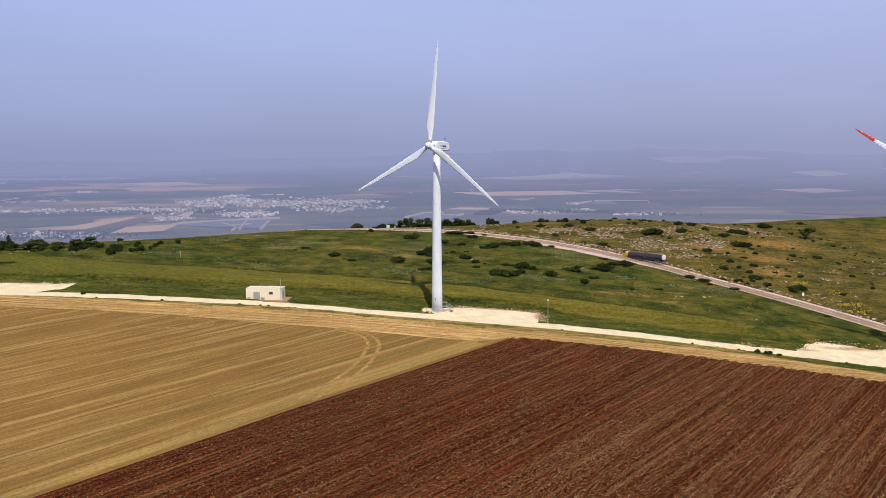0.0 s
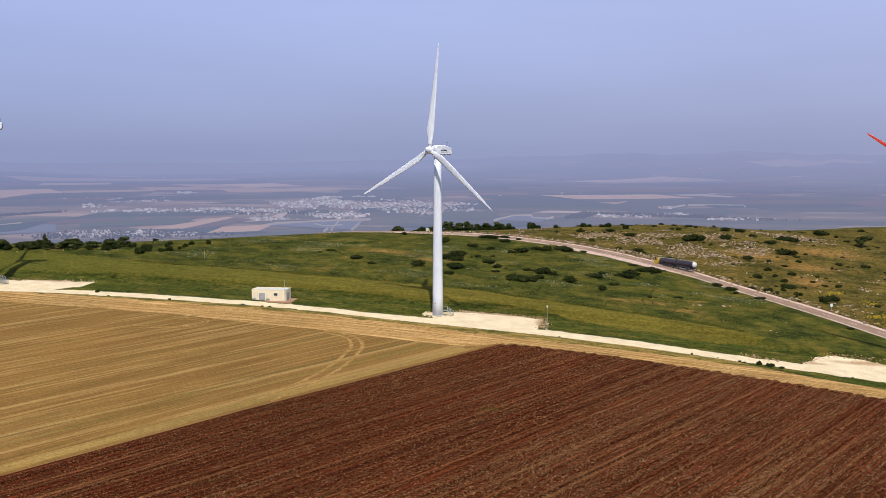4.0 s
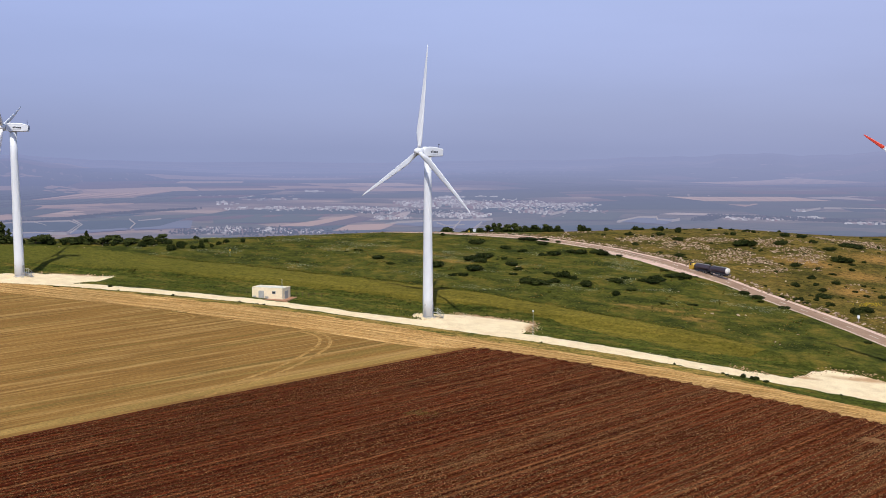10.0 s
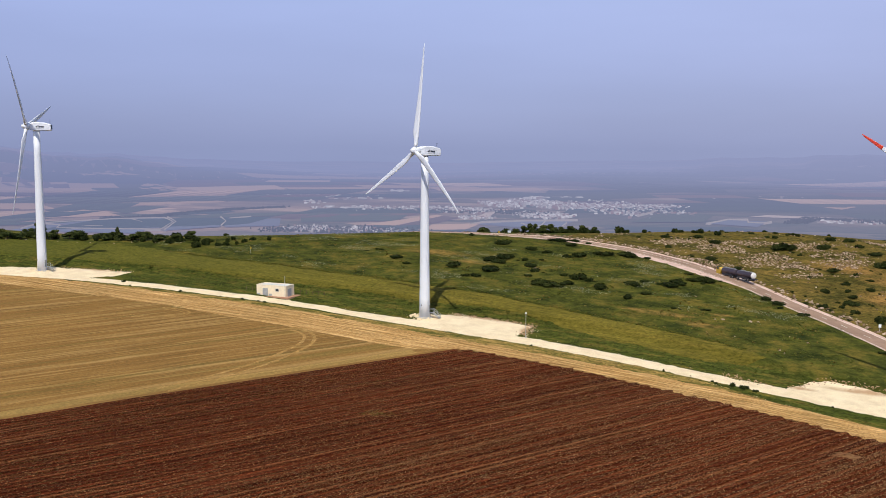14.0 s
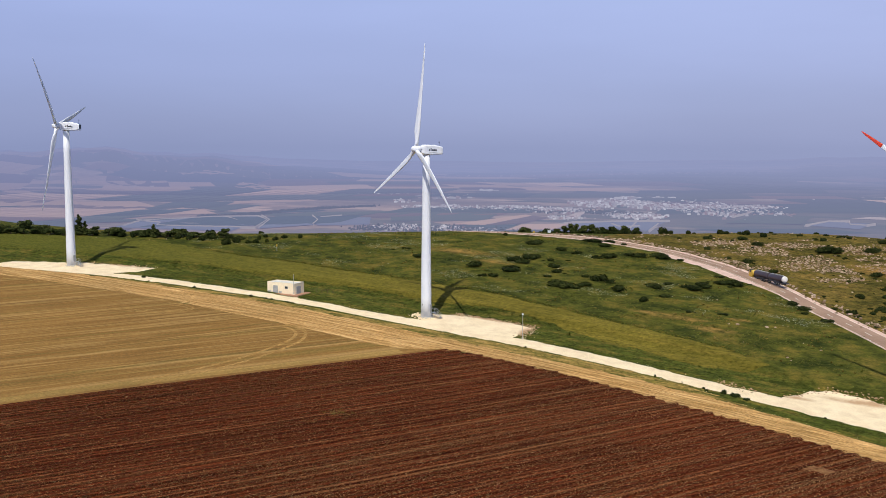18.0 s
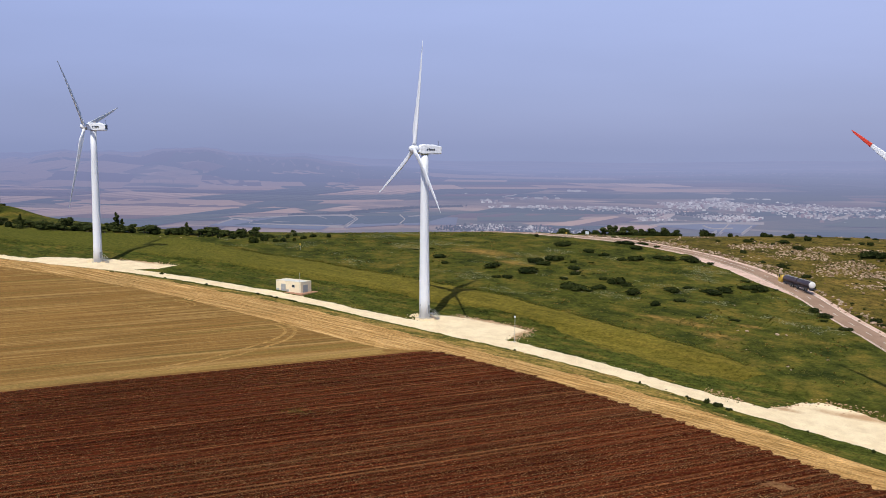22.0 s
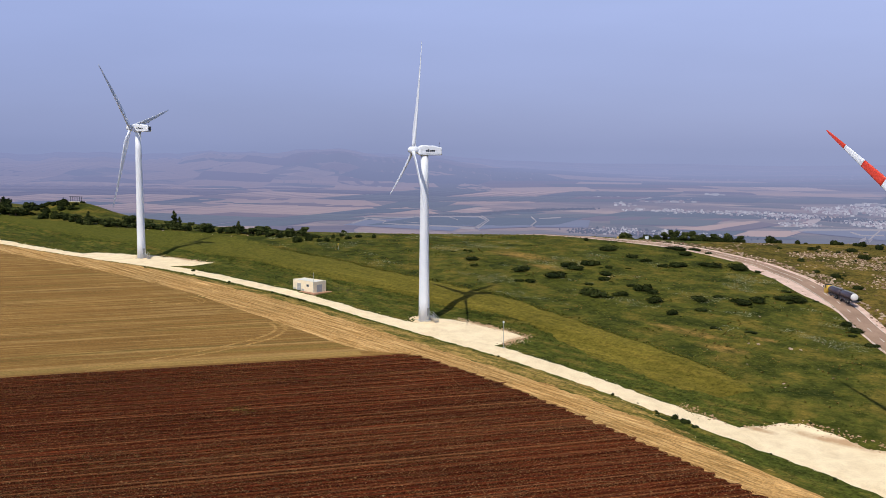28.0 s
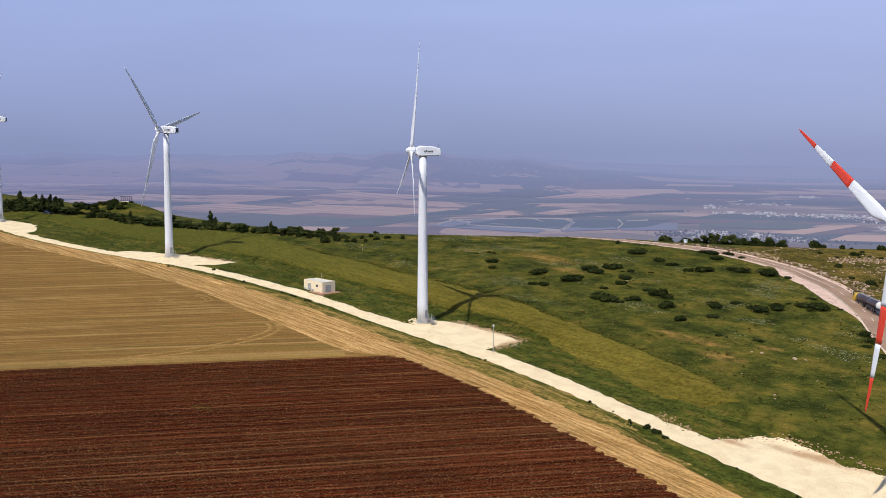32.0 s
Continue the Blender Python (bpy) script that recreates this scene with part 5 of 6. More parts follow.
set_out(shrubs, [(float(-25 + 1.7 * i + rng.uniform(-1, 1)), float(413 + rng.uniform(-2, 4)), float(rng.uniform(4.0, 6.5))) for i in range(27)], rng, 0.62, (0.7, 1.4), label="dense dark tree clump behind the road", name="tree_clump", group="trees behind the road")
set_trees(trees, [(-32.5, 416, 6.5, 5.4), (-31, 417, 4.5, 3.6), (-17, 414, 4, 3.2), (-12.5, 413, 4.6, 4.4), (-9, 414, 5.4, 5.2), (-4, 413, 5, 4.6), (0, 412, 5.4, 5.0), (4.5, 412, 4.4, 3.6), (9, 413, 4.2, 3.6), (13.5, 414, 4.6, 3.8), (18.5, 415, 4, 3.0)], rng)
set_out(shrubs, [(29, 420, 5.4), (31.5, 421, 3.4), (52.4, 421, 4.8), (55, 420, 3), (70, 411, 4), (63, 418, 3.6), (40, 418, 3)], rng, 0.75, label="rounded dark bush on the brow behind the road", name="bush", group="bushes along the scarp")
hedge = curve([(-226.3, 267.5), (-194.3, 269.5), (-161.3, 282.7), (-137, 293), (-115.2, 302.8)], 4.4)
set_trees(trees, [(float(p[0] + rng.uniform(-1.5, 1.5)), float(p[1] + rng.uniform(-1, 5)), float(rng.uniform(4, 7)), float(rng.uniform(1.8, 3.4))) for p in hedge if rng.uniform() < 0.7], rng)
set_out(shrubs, [(float(p[0] + rng.uniform(-2, 2)), float(p[1] + rng.uniform(-4, 1)), float(rng.uniform(2.5, 5))) for p in hedge], rng, 0.8, label="dark green bush at the edge of the plateau", name="bush", group="bushes along the scarp")
set_out(shrubs, [(-254 + float(rng.normal()) * 9, 284 + float(rng.normal()) * 3.5, float(rng.uniform(2.5, 5))) for _ in range(46)], rng, 0.5, label="dark bush on the flank of the mound", name="bush", group="bushes along the scarp")
set_out(shrubs, [(-262 + 3.6 * i, 277 + rng.uniform(-2, 3) - 0.5 * i, float(rng.uniform(3, 5))) for i in range(12)], rng, 0.6, label="dark bush at the foot of the mound", name="bush", group="bushes along the scarp")
set_trees(conifers, [(-279 + 3.4 * i + rng.uniform(-1.5, 1.5), 251.5 + 1.1 * i + rng.uniform(-2, 3), float(rng.uniform(8, 13)), float(rng.uniform(5.5, 9))) for i in range(9)], rng)
set_trees(trees, [(-281 + 3.3 * i + rng.uniform(-1.5, 1.5), 249.5 + 1.1 * i + rng.uniform(-1, 4), float(rng.uniform(5, 8)), float(rng.uniform(4.2, 7))) for i in range(13)], rng)
set_out(shrubs, [(-284 + 2.6 * i + rng.uniform(-1, 1), 250 + 0.9 * i + rng.uniform(-2, 2), float(rng.uniform(3, 5))) for i in range(18)], rng, 0.75, label="dark bush below the trees at the plateau's edge", name="bush", group="bushes along the scarp")
set_trees(trees, [(173.9, 413, 8.5, 5.6), (-180.5, 273.6, 6.5, 5.2)], rng)
set_trees(trees, [(-340 + 6.6 * i, 238 + 1.2 * i + rng.uniform(-5, 5), float(rng.uniform(6, 9)), float(rng.uniform(5, 8))) for i in range(8)], rng)


drop_protos(shrubs + trees + conifers)

# ---- rocks ----
def rock_mesh(seed):
    bm = bmesh.new()
    bmesh.ops.create_icosphere(bm, subdivisions=1, radius=0.5)
    for v in bm.verts:
        v.co *= 0.8 + 0.5 * noise.noise(v.co * 2.1 + Vector((seed * 3.7, 0, 0)))
        v.co.z *= 0.62
    me = bpy.data.meshes.new("boulder")
    bm.to_mesh(me)
    bm.free()
    me.materials.append(ROCK)
    return me


rocks = [rock_mesh(s) for s in range(8)]


def boulder(x, y, size, label="pale weathered limestone boulder on the hillside"):
    ob = new("boulder", rocks[int(rng.integers(8))])
    ob.matrix_world = Matrix.Translation((x, y, h(x, y) + size * 0.1)) @ Euler((rng.uniform(-0.3, 0.3), rng.uniform(-0.3, 0.3), rng.uniform(0, 6.28))).to_matrix().to_4x4() @ Matrix.Diagonal((size * rng.uniform(0.8, 1.6), size * rng.uniform(0.7, 1.1), size * rng.uniform(0.6, 1.0), 1))
    return tagged(ob, label, "boulder", "limestone boulders")


ROCKY_PLACES = [(112, 371, 10), (92, 374, 8), (65, 383, 8), (116, 386, 9), (52, 390, 7), (57.8, 392.8, 11), (73.3, 380.7, 13), (84, 365.3, 11), (98.8, 359.5, 10), (94, 342.8, 7), (104.4, 394.1, 9), (80.3, 397.6, 10), (26.1, 381.7, 7), (145.9, 421.1, 15), (116, 380, 9), (152.1, 426.8, 12)]


def rocky(x, y):
    g = 0.0
    for cx, cy, r in ROCKY_PLACES:
        g = max(g, math.exp(-((x - cx) ** 2 + (y - cy) ** 2) / (r * r)))
    return 0.42 * noise.fractal((x * 0.06, y * 0.08, 4.2), 0.8, 2.0, 4) + 0.3 * noise.fractal((x * 0.2, y * 0.28, 1.3), 0.8, 2.0, 3) + 0.62 * g - 0.12


RX, RY = rf[lo:, 0], rf[lo:, 1]
count = 0
while count < 230:
    x, y = rng.uniform(18, 174), rng.uniform(275, 428)
    if y > np.interp(x, RX, RY) + 5 and rocky(x, y) > 0.22:
        boulder(x, y, rng.uniform(0.6, 1.6))
        count += 1
for s in range(lo + 6, len(rf) - 22):           # rubble cut along the far side of the road
    p = rf[s] - side[s] * rng.uniform(2.2, 5.0)
    if rng.uniform() < (0.75 if p[0] < 75 else 0.25):
        boulder(p[0], p[1], rng.uniform(0.8, 2.1), "pale broken rock in the road cutting")
for x, y, s in ((71.9, 267.5, 0.9), (74, 268.3, 1.2), (81.2, 269.6, 1.5), (83.3, 270.4, 1.0), (90.6, 257.8, 0.7), (94.8, 253.8, 0.7), (13, 310.8, 0.9), (14, 311.6, 0.6), (77.1, 251.3, 0.5), (87.6, 243.1, 0.7), (88.6, 241.1, 0.6), (65.8, 294.4, 0.7)):
    boulder(x, y, s, "pale limestone boulder in the grass")

for p in curve([(-196, 264), (-160, 277), (-135, 286), (-112, 297)], 6.0):          # pale stones along the lip of the scarp
    boulder(p[0] + rng.uniform(-2, 2), p[1] + rng.uniform(-1.5, 1.5), rng.uniform(0.5, 1.1), "pale limestone block at the plateau's edge")


def scatter(name, spots, mat, label, category, shape, smooth_shade=False):
    """Many small pieces as one mesh. shape(i) gives the vertices about the origin and the faces."""
    verts, faces = [], []
    for i, (x, y, z) in enumerate(spots):
        v, f = shape(i)
        k = len(verts)
        verts += [(x + a, y + b, z + c) for a, b, c in v]
        faces += [tuple(k + j for j in q) for q in f]
    ob = mesh_object(name, verts, faces, mat, smooth_shade)
    return tagged(ob, label, category, kind="stuff")


def stone_shape(lo_, hi_, flat=0.6):
    """Blunt five-sided block, longer than wide."""
    def make(i):
        s, a, e = rng.uniform(lo_, hi_), rng.uniform(0, 6.28), rng.uniform(0.55, 1.0)
        top = s * flat * rng.uniform(0.6, 1.2)
        low = [(s * rng.uniform(0.8, 1.2) * math.cos(1.257 * k), s * e * rng.uniform(0.8, 1.2) * math.sin(1.257 * k)) for k in range(5)]
        ca, sa = math.cos(a * 0.25 - 0.8), math.sin(a * 0.25 - 0.8)
        low = [(x * ca - y * sa, x * sa + y * ca) for x, y in low]
        shift, lean = rng.uniform(-0.15, 0.15) * s, rng.uniform(0.55, 0.85)
        v = [(x, y, -0.05) for x, y in low] + [(x * lean + shift, y * lean, top * rng.uniform(0.75, 1.15)) for x, y in low]
        return v, [(k, (k + 1) % 5, 5 + (k + 1) % 5, 5 + k) for k in range(5)] + [(5, 6, 7, 8, 9)]
    return make


spots = []
while len(spots) < 5200:
    x, y = rng.uniform(15, 188), rng.uniform(272, 436)
    if y > np.interp(x, RX, RY) + 3 and rocky(x, y) > 0.1 + rng.uniform(0, 0.42):
        spots.append((x, y, h(x, y) - 0.02))
scatter("hillside_stones", spots, ROCK, "pale limestone stones strewn over the hillside", "stones", stone_shape(0.1, 0.5, 0.85))
spots = []
for x, y in zip(rng.uniform(-200, 110, 700), rng.uniform(-1, 1, 700)):
    c = np.interp(x, TX, TY)
    yy = c + ((-3.0 if x < -10 else -3.6) if y < 0 else (2.8 if x < -10 else 3.5)) + rng.normal() * 0.4
    spots.append((x, yy, h(x, yy) + 0.06))
for cx, cy, r, n in ((-1.4, 235, 3.4, 240), (6.9, 241.4, 2.4, 70), (16.3, 242, 5, 30), (26.6, 236, 2.5, 40), (26.5, 231.2, 1.6, 20), (-125.4, 239.1, 3.2, 160), (95, 221.7, 4, 30)):
    for _ in range(n):
        x, y = cx + rng.normal() * r * 0.6, cy + rng.normal() * min(r, 2.2) * 0.4
        spots.append((x, y, h(x, y) + 0.12))
scatter("chalk_rubble", spots, TRACK, "white chalk rubble along the track and pads", "rubble", stone_shape(0.04, 0.12))

spots = []
for s in range(lo + 4, len(rf) - 20):
    for _ in range(int(13 if rf[s, 0] < 72 else 4)):
        p = rf[s] - side[s] * (2.0 + abs(rng.normal()) * 1.6) + rng.normal(size=2) * 1.2
        spots.append((p[0], p[1], h(p[0], p[1]) - 0.02 + rng.uniform(0, 0.35)))
scatter("cutting_rubble", spots, ROCK, "broken pale rock along the road cutting", "rubble", stone_shape(0.15, 0.55, 0.8))
spots = []
for (x0, y0), (x1, y1), n in (((3.8, 241.8), (26.7, 241), 300), ((26.5, 240.8), (25.9, 230.2), 140), ((-127.6, 244.5), (-100.8, 249.7), 120), ((88.7, 216.4), (95, 223.1), 50), ((96, 224.6), (118.2, 220), 110), ((73.9, 220.1), (84.4, 216.7), 60)):
    for _ in range(n):
        t = rng.uniform()
        x, y = x0 + (x1 - x0) * t + rng.normal() * 0.8, y0 + (y1 - y0) * t + rng.normal() * 0.8
        spots.append((x, y, h(x, y) + 0.08))
scatter("pad_rim_earth", spots, EARTH, "reddish broken earth along the rims of the pads", "earth", stone_shape(0.08, 0.3, 0.5))
spots = []
for cx, cy in ((-1.4, 235), (-125.4, 239.1)):
    for _ in range(170):
        a, d = rng.uniform(0, 6.28), rng.uniform(1.6, 3.9)
        x, y = cx + d * math.cos(a), cy + d * math.sin(a) * 0.9
        spots.append((x, y, h(x, y) + 0.1))
scatter("base_stones", spots, TRACK, "white stones heaped round the towers", "stones", stone_shape(0.15, 0.42, 0.7))

# ---- grass, flowers, clods and straw ----
def blades(height_lo, height_hi, spread, n=4):
    def make(i):
        v, f = [], []
        hh = rng.uniform(height_lo, height_hi)
        for k in range(n):
            a = rng.uniform(0, 6.28)
            r = spread * rng.uniform(0.3, 1.0)
            x, y = r * math.cos(a), r * math.sin(a)
            w = spread * 0.45
            j = len(v)
            v += [(x * 0.3 - w * math.sin(a), y * 0.3 + w * math.cos(a), 0), (x * 0.3 + w * math.sin(a), y * 0.3 - w * math.cos(a), 0), (x, y, hh * rng.uniform(0.7, 1.1))]
            f.append((j, j + 1, j + 2))
        return v, f
    return make


def spread_over(n, x0, x1, y0, y1, test):
    out = []
    for _ in range(n * 12):
        x, y = rng.uniform(x0, x1), rng.uniform(y0, y1)
        if test(x, y):
            out.append((x, y, h(x, y) - 0.02))
            if len(out) == n:
                break
    return out


def lushness(x, y):
    return noise.fractal((x * 0.06, y * 0.08, 9.0), 0.8, 2.0, 4)


CNX, CNY = np.array(crop_near, float).T
CFX, CFY = np.array(crop_far, float).T
scatter("meadow_grass", spread_over(11000, -110, 105, 230, 400, lambda x, y: y > np.interp(x, CFX, CFY) - 1 and (x < -5 or y < np.interp(x, RX, RY) - 11) and lushness(x, y) > rng.uniform(-0.35, 0.35)), GRASS, "rough meadow grass and herbs", "grass", blades(0.04, 0.14, 0.5))
scatter("bank_weeds", spread_over(5000, -200, 105, 215, 275, lambda x, y: lushness(x, y) > rng.uniform(-0.4, 0.3) and 3.6 < y - np.interp(x, TX, TY) and y < np.interp(x, CNX, CNY) + 1.5 and not (-3 < x < 26 and y < 242) and not (-148 < x < -98 and y < 254) and not (x > 82 and y < 226) and not (-54 < x < -40 and y < 247)), WEED, "dense dark weeds on the bank", "weeds", blades(0.08, 0.3, 0.5))
scatter("verge_grass", spread_over(6000, -180, 110, 188, 240, lambda x, y: np.interp(x, [p[0] for p in straw_far], [p[1] for p in straw_far]) - 0.5 < y < np.interp(x, TX, TY) - 4.0 and lushness(x * 1.4, y) > rng.uniform(-0.3, 0.4)), DRYGRASS, "dry weeds and grass of the verge", "grass", blades(0.04, 0.12, 0.36))
scatter("white_flowers", spread_over(4200, -120, 100, 255, 345, lambda x, y: y > np.interp(x, CFX, CFY) + 2 and (x < -5 or y < np.interp(x, RX, RY) - 12) and noise.fractal((x * 0.05, y * 0.09, 2.0), 0.8, 2.0, 4) > 0.34), FLOWERS, "drifts of small white umbel flowers", "flowers", lambda i: ([(-0.16, 0, 0.3), (0.16, -0.05, 0.3), (0.03, 0.2, 0.34)], [(0, 1, 2)]))
scatter("yellow_broom", [(cx + rng.normal() * sx, cy + rng.normal() * 1.6, h(cx, cy) + rng.uniform(0.1, 0.8)) for cx, cy, sx, n in ((122.7, 300, 2.2, 50), (126.5, 269, 2.5, 60), (131, 288.3, 1.6, 24), (124.7, 260.1, 1.8, 30)) for _ in range(n)], YFLOWERS, "yellow flowering broom", "flowers", lambda i: ([(-0.25, 0, 0), (0.25, -0.1, 0), (0.02, 0.2, 0.35)], [(0, 1, 2)]))
scatter("hillside_grass", spread_over(9000, 15, 190, 270, 470, lambda x, y: y > np.interp(x, RX, RY) + 3.5 and lushness(x, y) > rng.uniform(-0.4, 0.4)), DRYGRASS, "tussocks of dry hillside grass", "grass", blades(0.05, 0.15, 0.48))


def in_plough(x, y):
    q = np.interp(x, fe[:, 0], fe[:, 1]) if x > 15.9 else 206.9 - (15.9 - x) / 0.762
    return y < q - 0.6


def furrowed(n, x0, x1, y0, y1, bias):
    out = []
    while len(out) < n:
        x, y = rng.uniform(x0, x1), rng.uniform(y0, y1)
        if not in_plough(x, y):
            continue
        q = -x * row[1] + y * row[0]
        lane = 0.62 * noise.fractal((q * 0.6, (x * row[0] + y * row[1]) * 0.012, bias), 0.7, 2.0, 4) + 0.34 * math.cos(q * 2 * math.pi / 1.15)
        if lane > rng.uniform(-0.22, 0.5):
            edge = min(1.0, max(0.0, (np.interp(x, fe[:, 0], fe[:, 1]) - y) / 3.0)) if x > 15.9 else 1.0
            out.append((x, y, h(x, y) + 0.02 + 0.18 * edge + float(ridges(x, y)) * edge))
    return out


def row_wisp(lo_, hi_, rise=0.18):
    """A wisp of straw lying roughly along the row."""
    def make(i):
        a = radians(FURROW) + rng.normal() * 0.35
        s, w = rng.uniform(lo_, hi_), rng.uniform(0.3, 0.6)
        c, d = math.cos(a) * s, math.sin(a) * s
        z = rng.uniform(0.06, rise)
        return [(-c, -d, 0.05), (d * w, -c * w, z), (c, d, 0.05), (-d * w, c * w, z * 0.5)], [(0, 1, 2, 3)]
    return make


scatter("soil_clods", furrowed(24000, -55, 130, 85, 206, 1.0), CLODS, "dark red clods turned up by the plough", "soil clods", stone_shape(0.06, 0.19, 0.7))
scatter("straw_residue", furrowed(125000, -55, 130, 85, 206, 7.0), STRAWBITS, "pale straw residue along the furrows", "straw", row_wisp(0.08, 0.22))
scatter("weed_patch", [(12.4 + rng.normal() * 2.2, 159.8 + rng.normal() * 0.9, h(12.4, 159.8) + 0.12) for _ in range(110)], DRYGRASS, "small pale weed patch in the ploughed soil", "weeds", blades(0.1, 0.3, 0.25))
sheet("bare_patch", [(92.1, 175.8), (94.1, 174.9), (96.8, 175.5), (98.8, 176.7)], [(92.5, 177.9), (94.6, 178.6), (96.8, 178.2), (98.4, 177.4)], SOIL_PATCH, 0.24, "pale bare patch of straw in the ploughed field", "bare patch", 0.4, 5, 0.9)

for name, mat, n, seed_, lo_, label in (("herb_clumps", WEED, 2000, 3.0, 0.10, "dark clumps of herbs in the meadow"), ("dry_clumps", DRYGRASS, 700, 6.0, 0.18, "straw-coloured clumps of dry grass in the meadow")):
    scatter(name, spread_over(n, -110, 105, 230, 395, lambda x, y: y > np.interp(x, CFX, CFY) and (x < -5 or y < np.interp(x, RX, RY) - 11) and noise.fractal((x * 0.11, y * 0.15, seed_), 0.8, 2.0, 4) > rng.uniform(0, 0.5)), mat, label, "grass", blades(lo_, lo_ * 2.6, 0.55, 6))
scatter("wheat_tufts", [(x, y, h(x, y)) for x, y in ((x, float(np.interp(x, CX_, CY_)) + rng.normal() * 1.5) for CX_, CY_ in ((CFX, CFY), (CNX, CNY)) for x in rng.uniform(-110, 80, 2200))], CROP, "stray tufts along the edges of the wheat", "crop", blades(0.05, 0.15, 0.5))
scatter("furrow_weeds", [(x, y, h(x, y)) for x, y in ((x, float(np.interp(x, CFX, CFY)) + rng.normal() * 2.0) for x in rng.uniform(-70, 80, 500))], WEED, "dark weeds along the edge of the wheat", "weeds", blades(0.08, 0.3, 0.5))

# ---- small fixtures ----
def lamp_pole(x, y):
    p = empty("marker_pole", x, y)
    part("foot", box(bmesh.new(), (0.5, 0.5, 0.3), (0, 0, 0.05), 0.04), CONCRETE, p)
    part("pole", rod(bmesh.new(), (0, 0, 0.1), (0, 0, 6.0), 0.075, 0.055, 10), STEEL, p, "thin galvanised pole")
    head = part("instrument_head", box(bmesh.new(), (0.38, 0.3, 0.42), (0, 0, 6.15), 0.05), WHITE, p, "white instrument box")
    part("bracket", box(bmesh.new(), (0.1, 0.5, 0.06), (0, 0.1, 5.9)), STEEL, head)
    return tagged(p, "thin metal pole with a white box beside the chalk pad", "pole")


lamp_pole(27.2, 228.4)


def sign_post(x, y, w, tall, z, mat, label):
    s = empty("sign_post", x, y)
    part("post", rod(bmesh.new(), (0, 0, -0.2), (0, 0, z), 0.06), STEEL, s)
    part("board", box(bmesh.new(), (w, 0.08, tall), (0, -0.07, z - tall / 2), 0.02), mat, s)
    return tagged(s, label, "sign")


sign_post(-81.5, 289.1, 0.5, 0.7, 2.2, YELLOW, "small yellow marker post in the meadow")
sign_post(-14.4, 372.8, 0.7, 0.7, 1.7, YELLOW, "small yellow road sign beside the road")
sign_post(114.6, 275.8, 0.7, 0.9, 2.0, WHITE, "small white road sign beside the road")


def kiosk(x, y):
    k = empty("roadside_cabinet", x, y, turn=8)
    part("back_wall", box(bmesh.new(), (1.2, 0.1, 1.5), (0, 0.4, 0.75), 0.02), WHITE, k)
    for s in (-1, 1):
        part("side_wall", box(bmesh.new(), (0.1, 0.8, 1.5), (s * 0.62, 0, 0.75), 0.02), WHITE, k)
    part("roof", box(bmesh.new(), (1.5, 1.1, 0.12), (0, -0.02, 1.56), 0.04), WHITE, k)
    part("front_panel", box(bmesh.new(), (1.1, 0.08, 1.35), (0, -0.38, 0.72), 0.02), WHITE, k)
    return tagged(k, "small white roadside cabinet before dark trees", "cabinet")


kiosk(-18, 407.2)


def railing(x, y, turn):
    """Low rail of stakes by the building."""
    f = empty("fence", x, y, turn=turn)
    for i in range(5):
        part("post", rod(bmesh.new(), (i * 2.0, 0, -0.1), (i * 2.0, 0, 0.9), 0.06), BARK, f)
    for z in (0.5, 0.95):
        part("rail", rod(bmesh.new(), (0, 0, z), (8.0, 0, z), 0.02), BARK, f)
    return tagged(f, "low weathered post and rail fence beside the building", "fence")


railing(-57.6, 242.1, -5)
railing(-41.6, 244.2, -8)


def frame_ruin(x, y, turn):
    """Row of posts under a beam on the mound."""
    f = empty("post_frame", x, y, turn=turn)
    part("slab", box(bmesh.new(), (7.5, 3.4, 0.5), (3.2, 0, 0.15), 0.05), CONCRETE, f, "pale concrete slab")
    for i in range(6):
        part("post", rod(bmesh.new(), (i * 1.2, 0, 0.2), (i * 1.2, 0, 2.6), 0.12, 0.12, 8), DARK, f)
    part("beam", box(bmesh.new(), (7.0, 0.25, 0.22), (3.0, 0, 2.6)), DARK, f)
    part("outer_post", rod(bmesh.new(), (-4, 0, -0.2), (-4, 0, 2.4), 0.14, 0.14, 8), DARK, f)
    return tagged(f, "row of dark posts under a beam on a mound", "frame")


frame_ruin(-253.2, 293.2, 20)

# ---- the valley, many kilometres off ----
def far_object(name, true_verts, faces, mat, label, category):
    """Mesh given in true metres from the middle of the walk; drawn in with the rest of the distance."""
    v = np.array(true_verts, float)
    x, y = v[:, 0] + MID[0], v[:, 1] + MID[1]
    z = valley_height(x, y) + v[:, 2]
    ob = mesh_object(name, far_place(x, y, z), faces, mat, False, uv=v[:, :2] / 1000)
    return tagged(ob, label, category, kind="stuff")


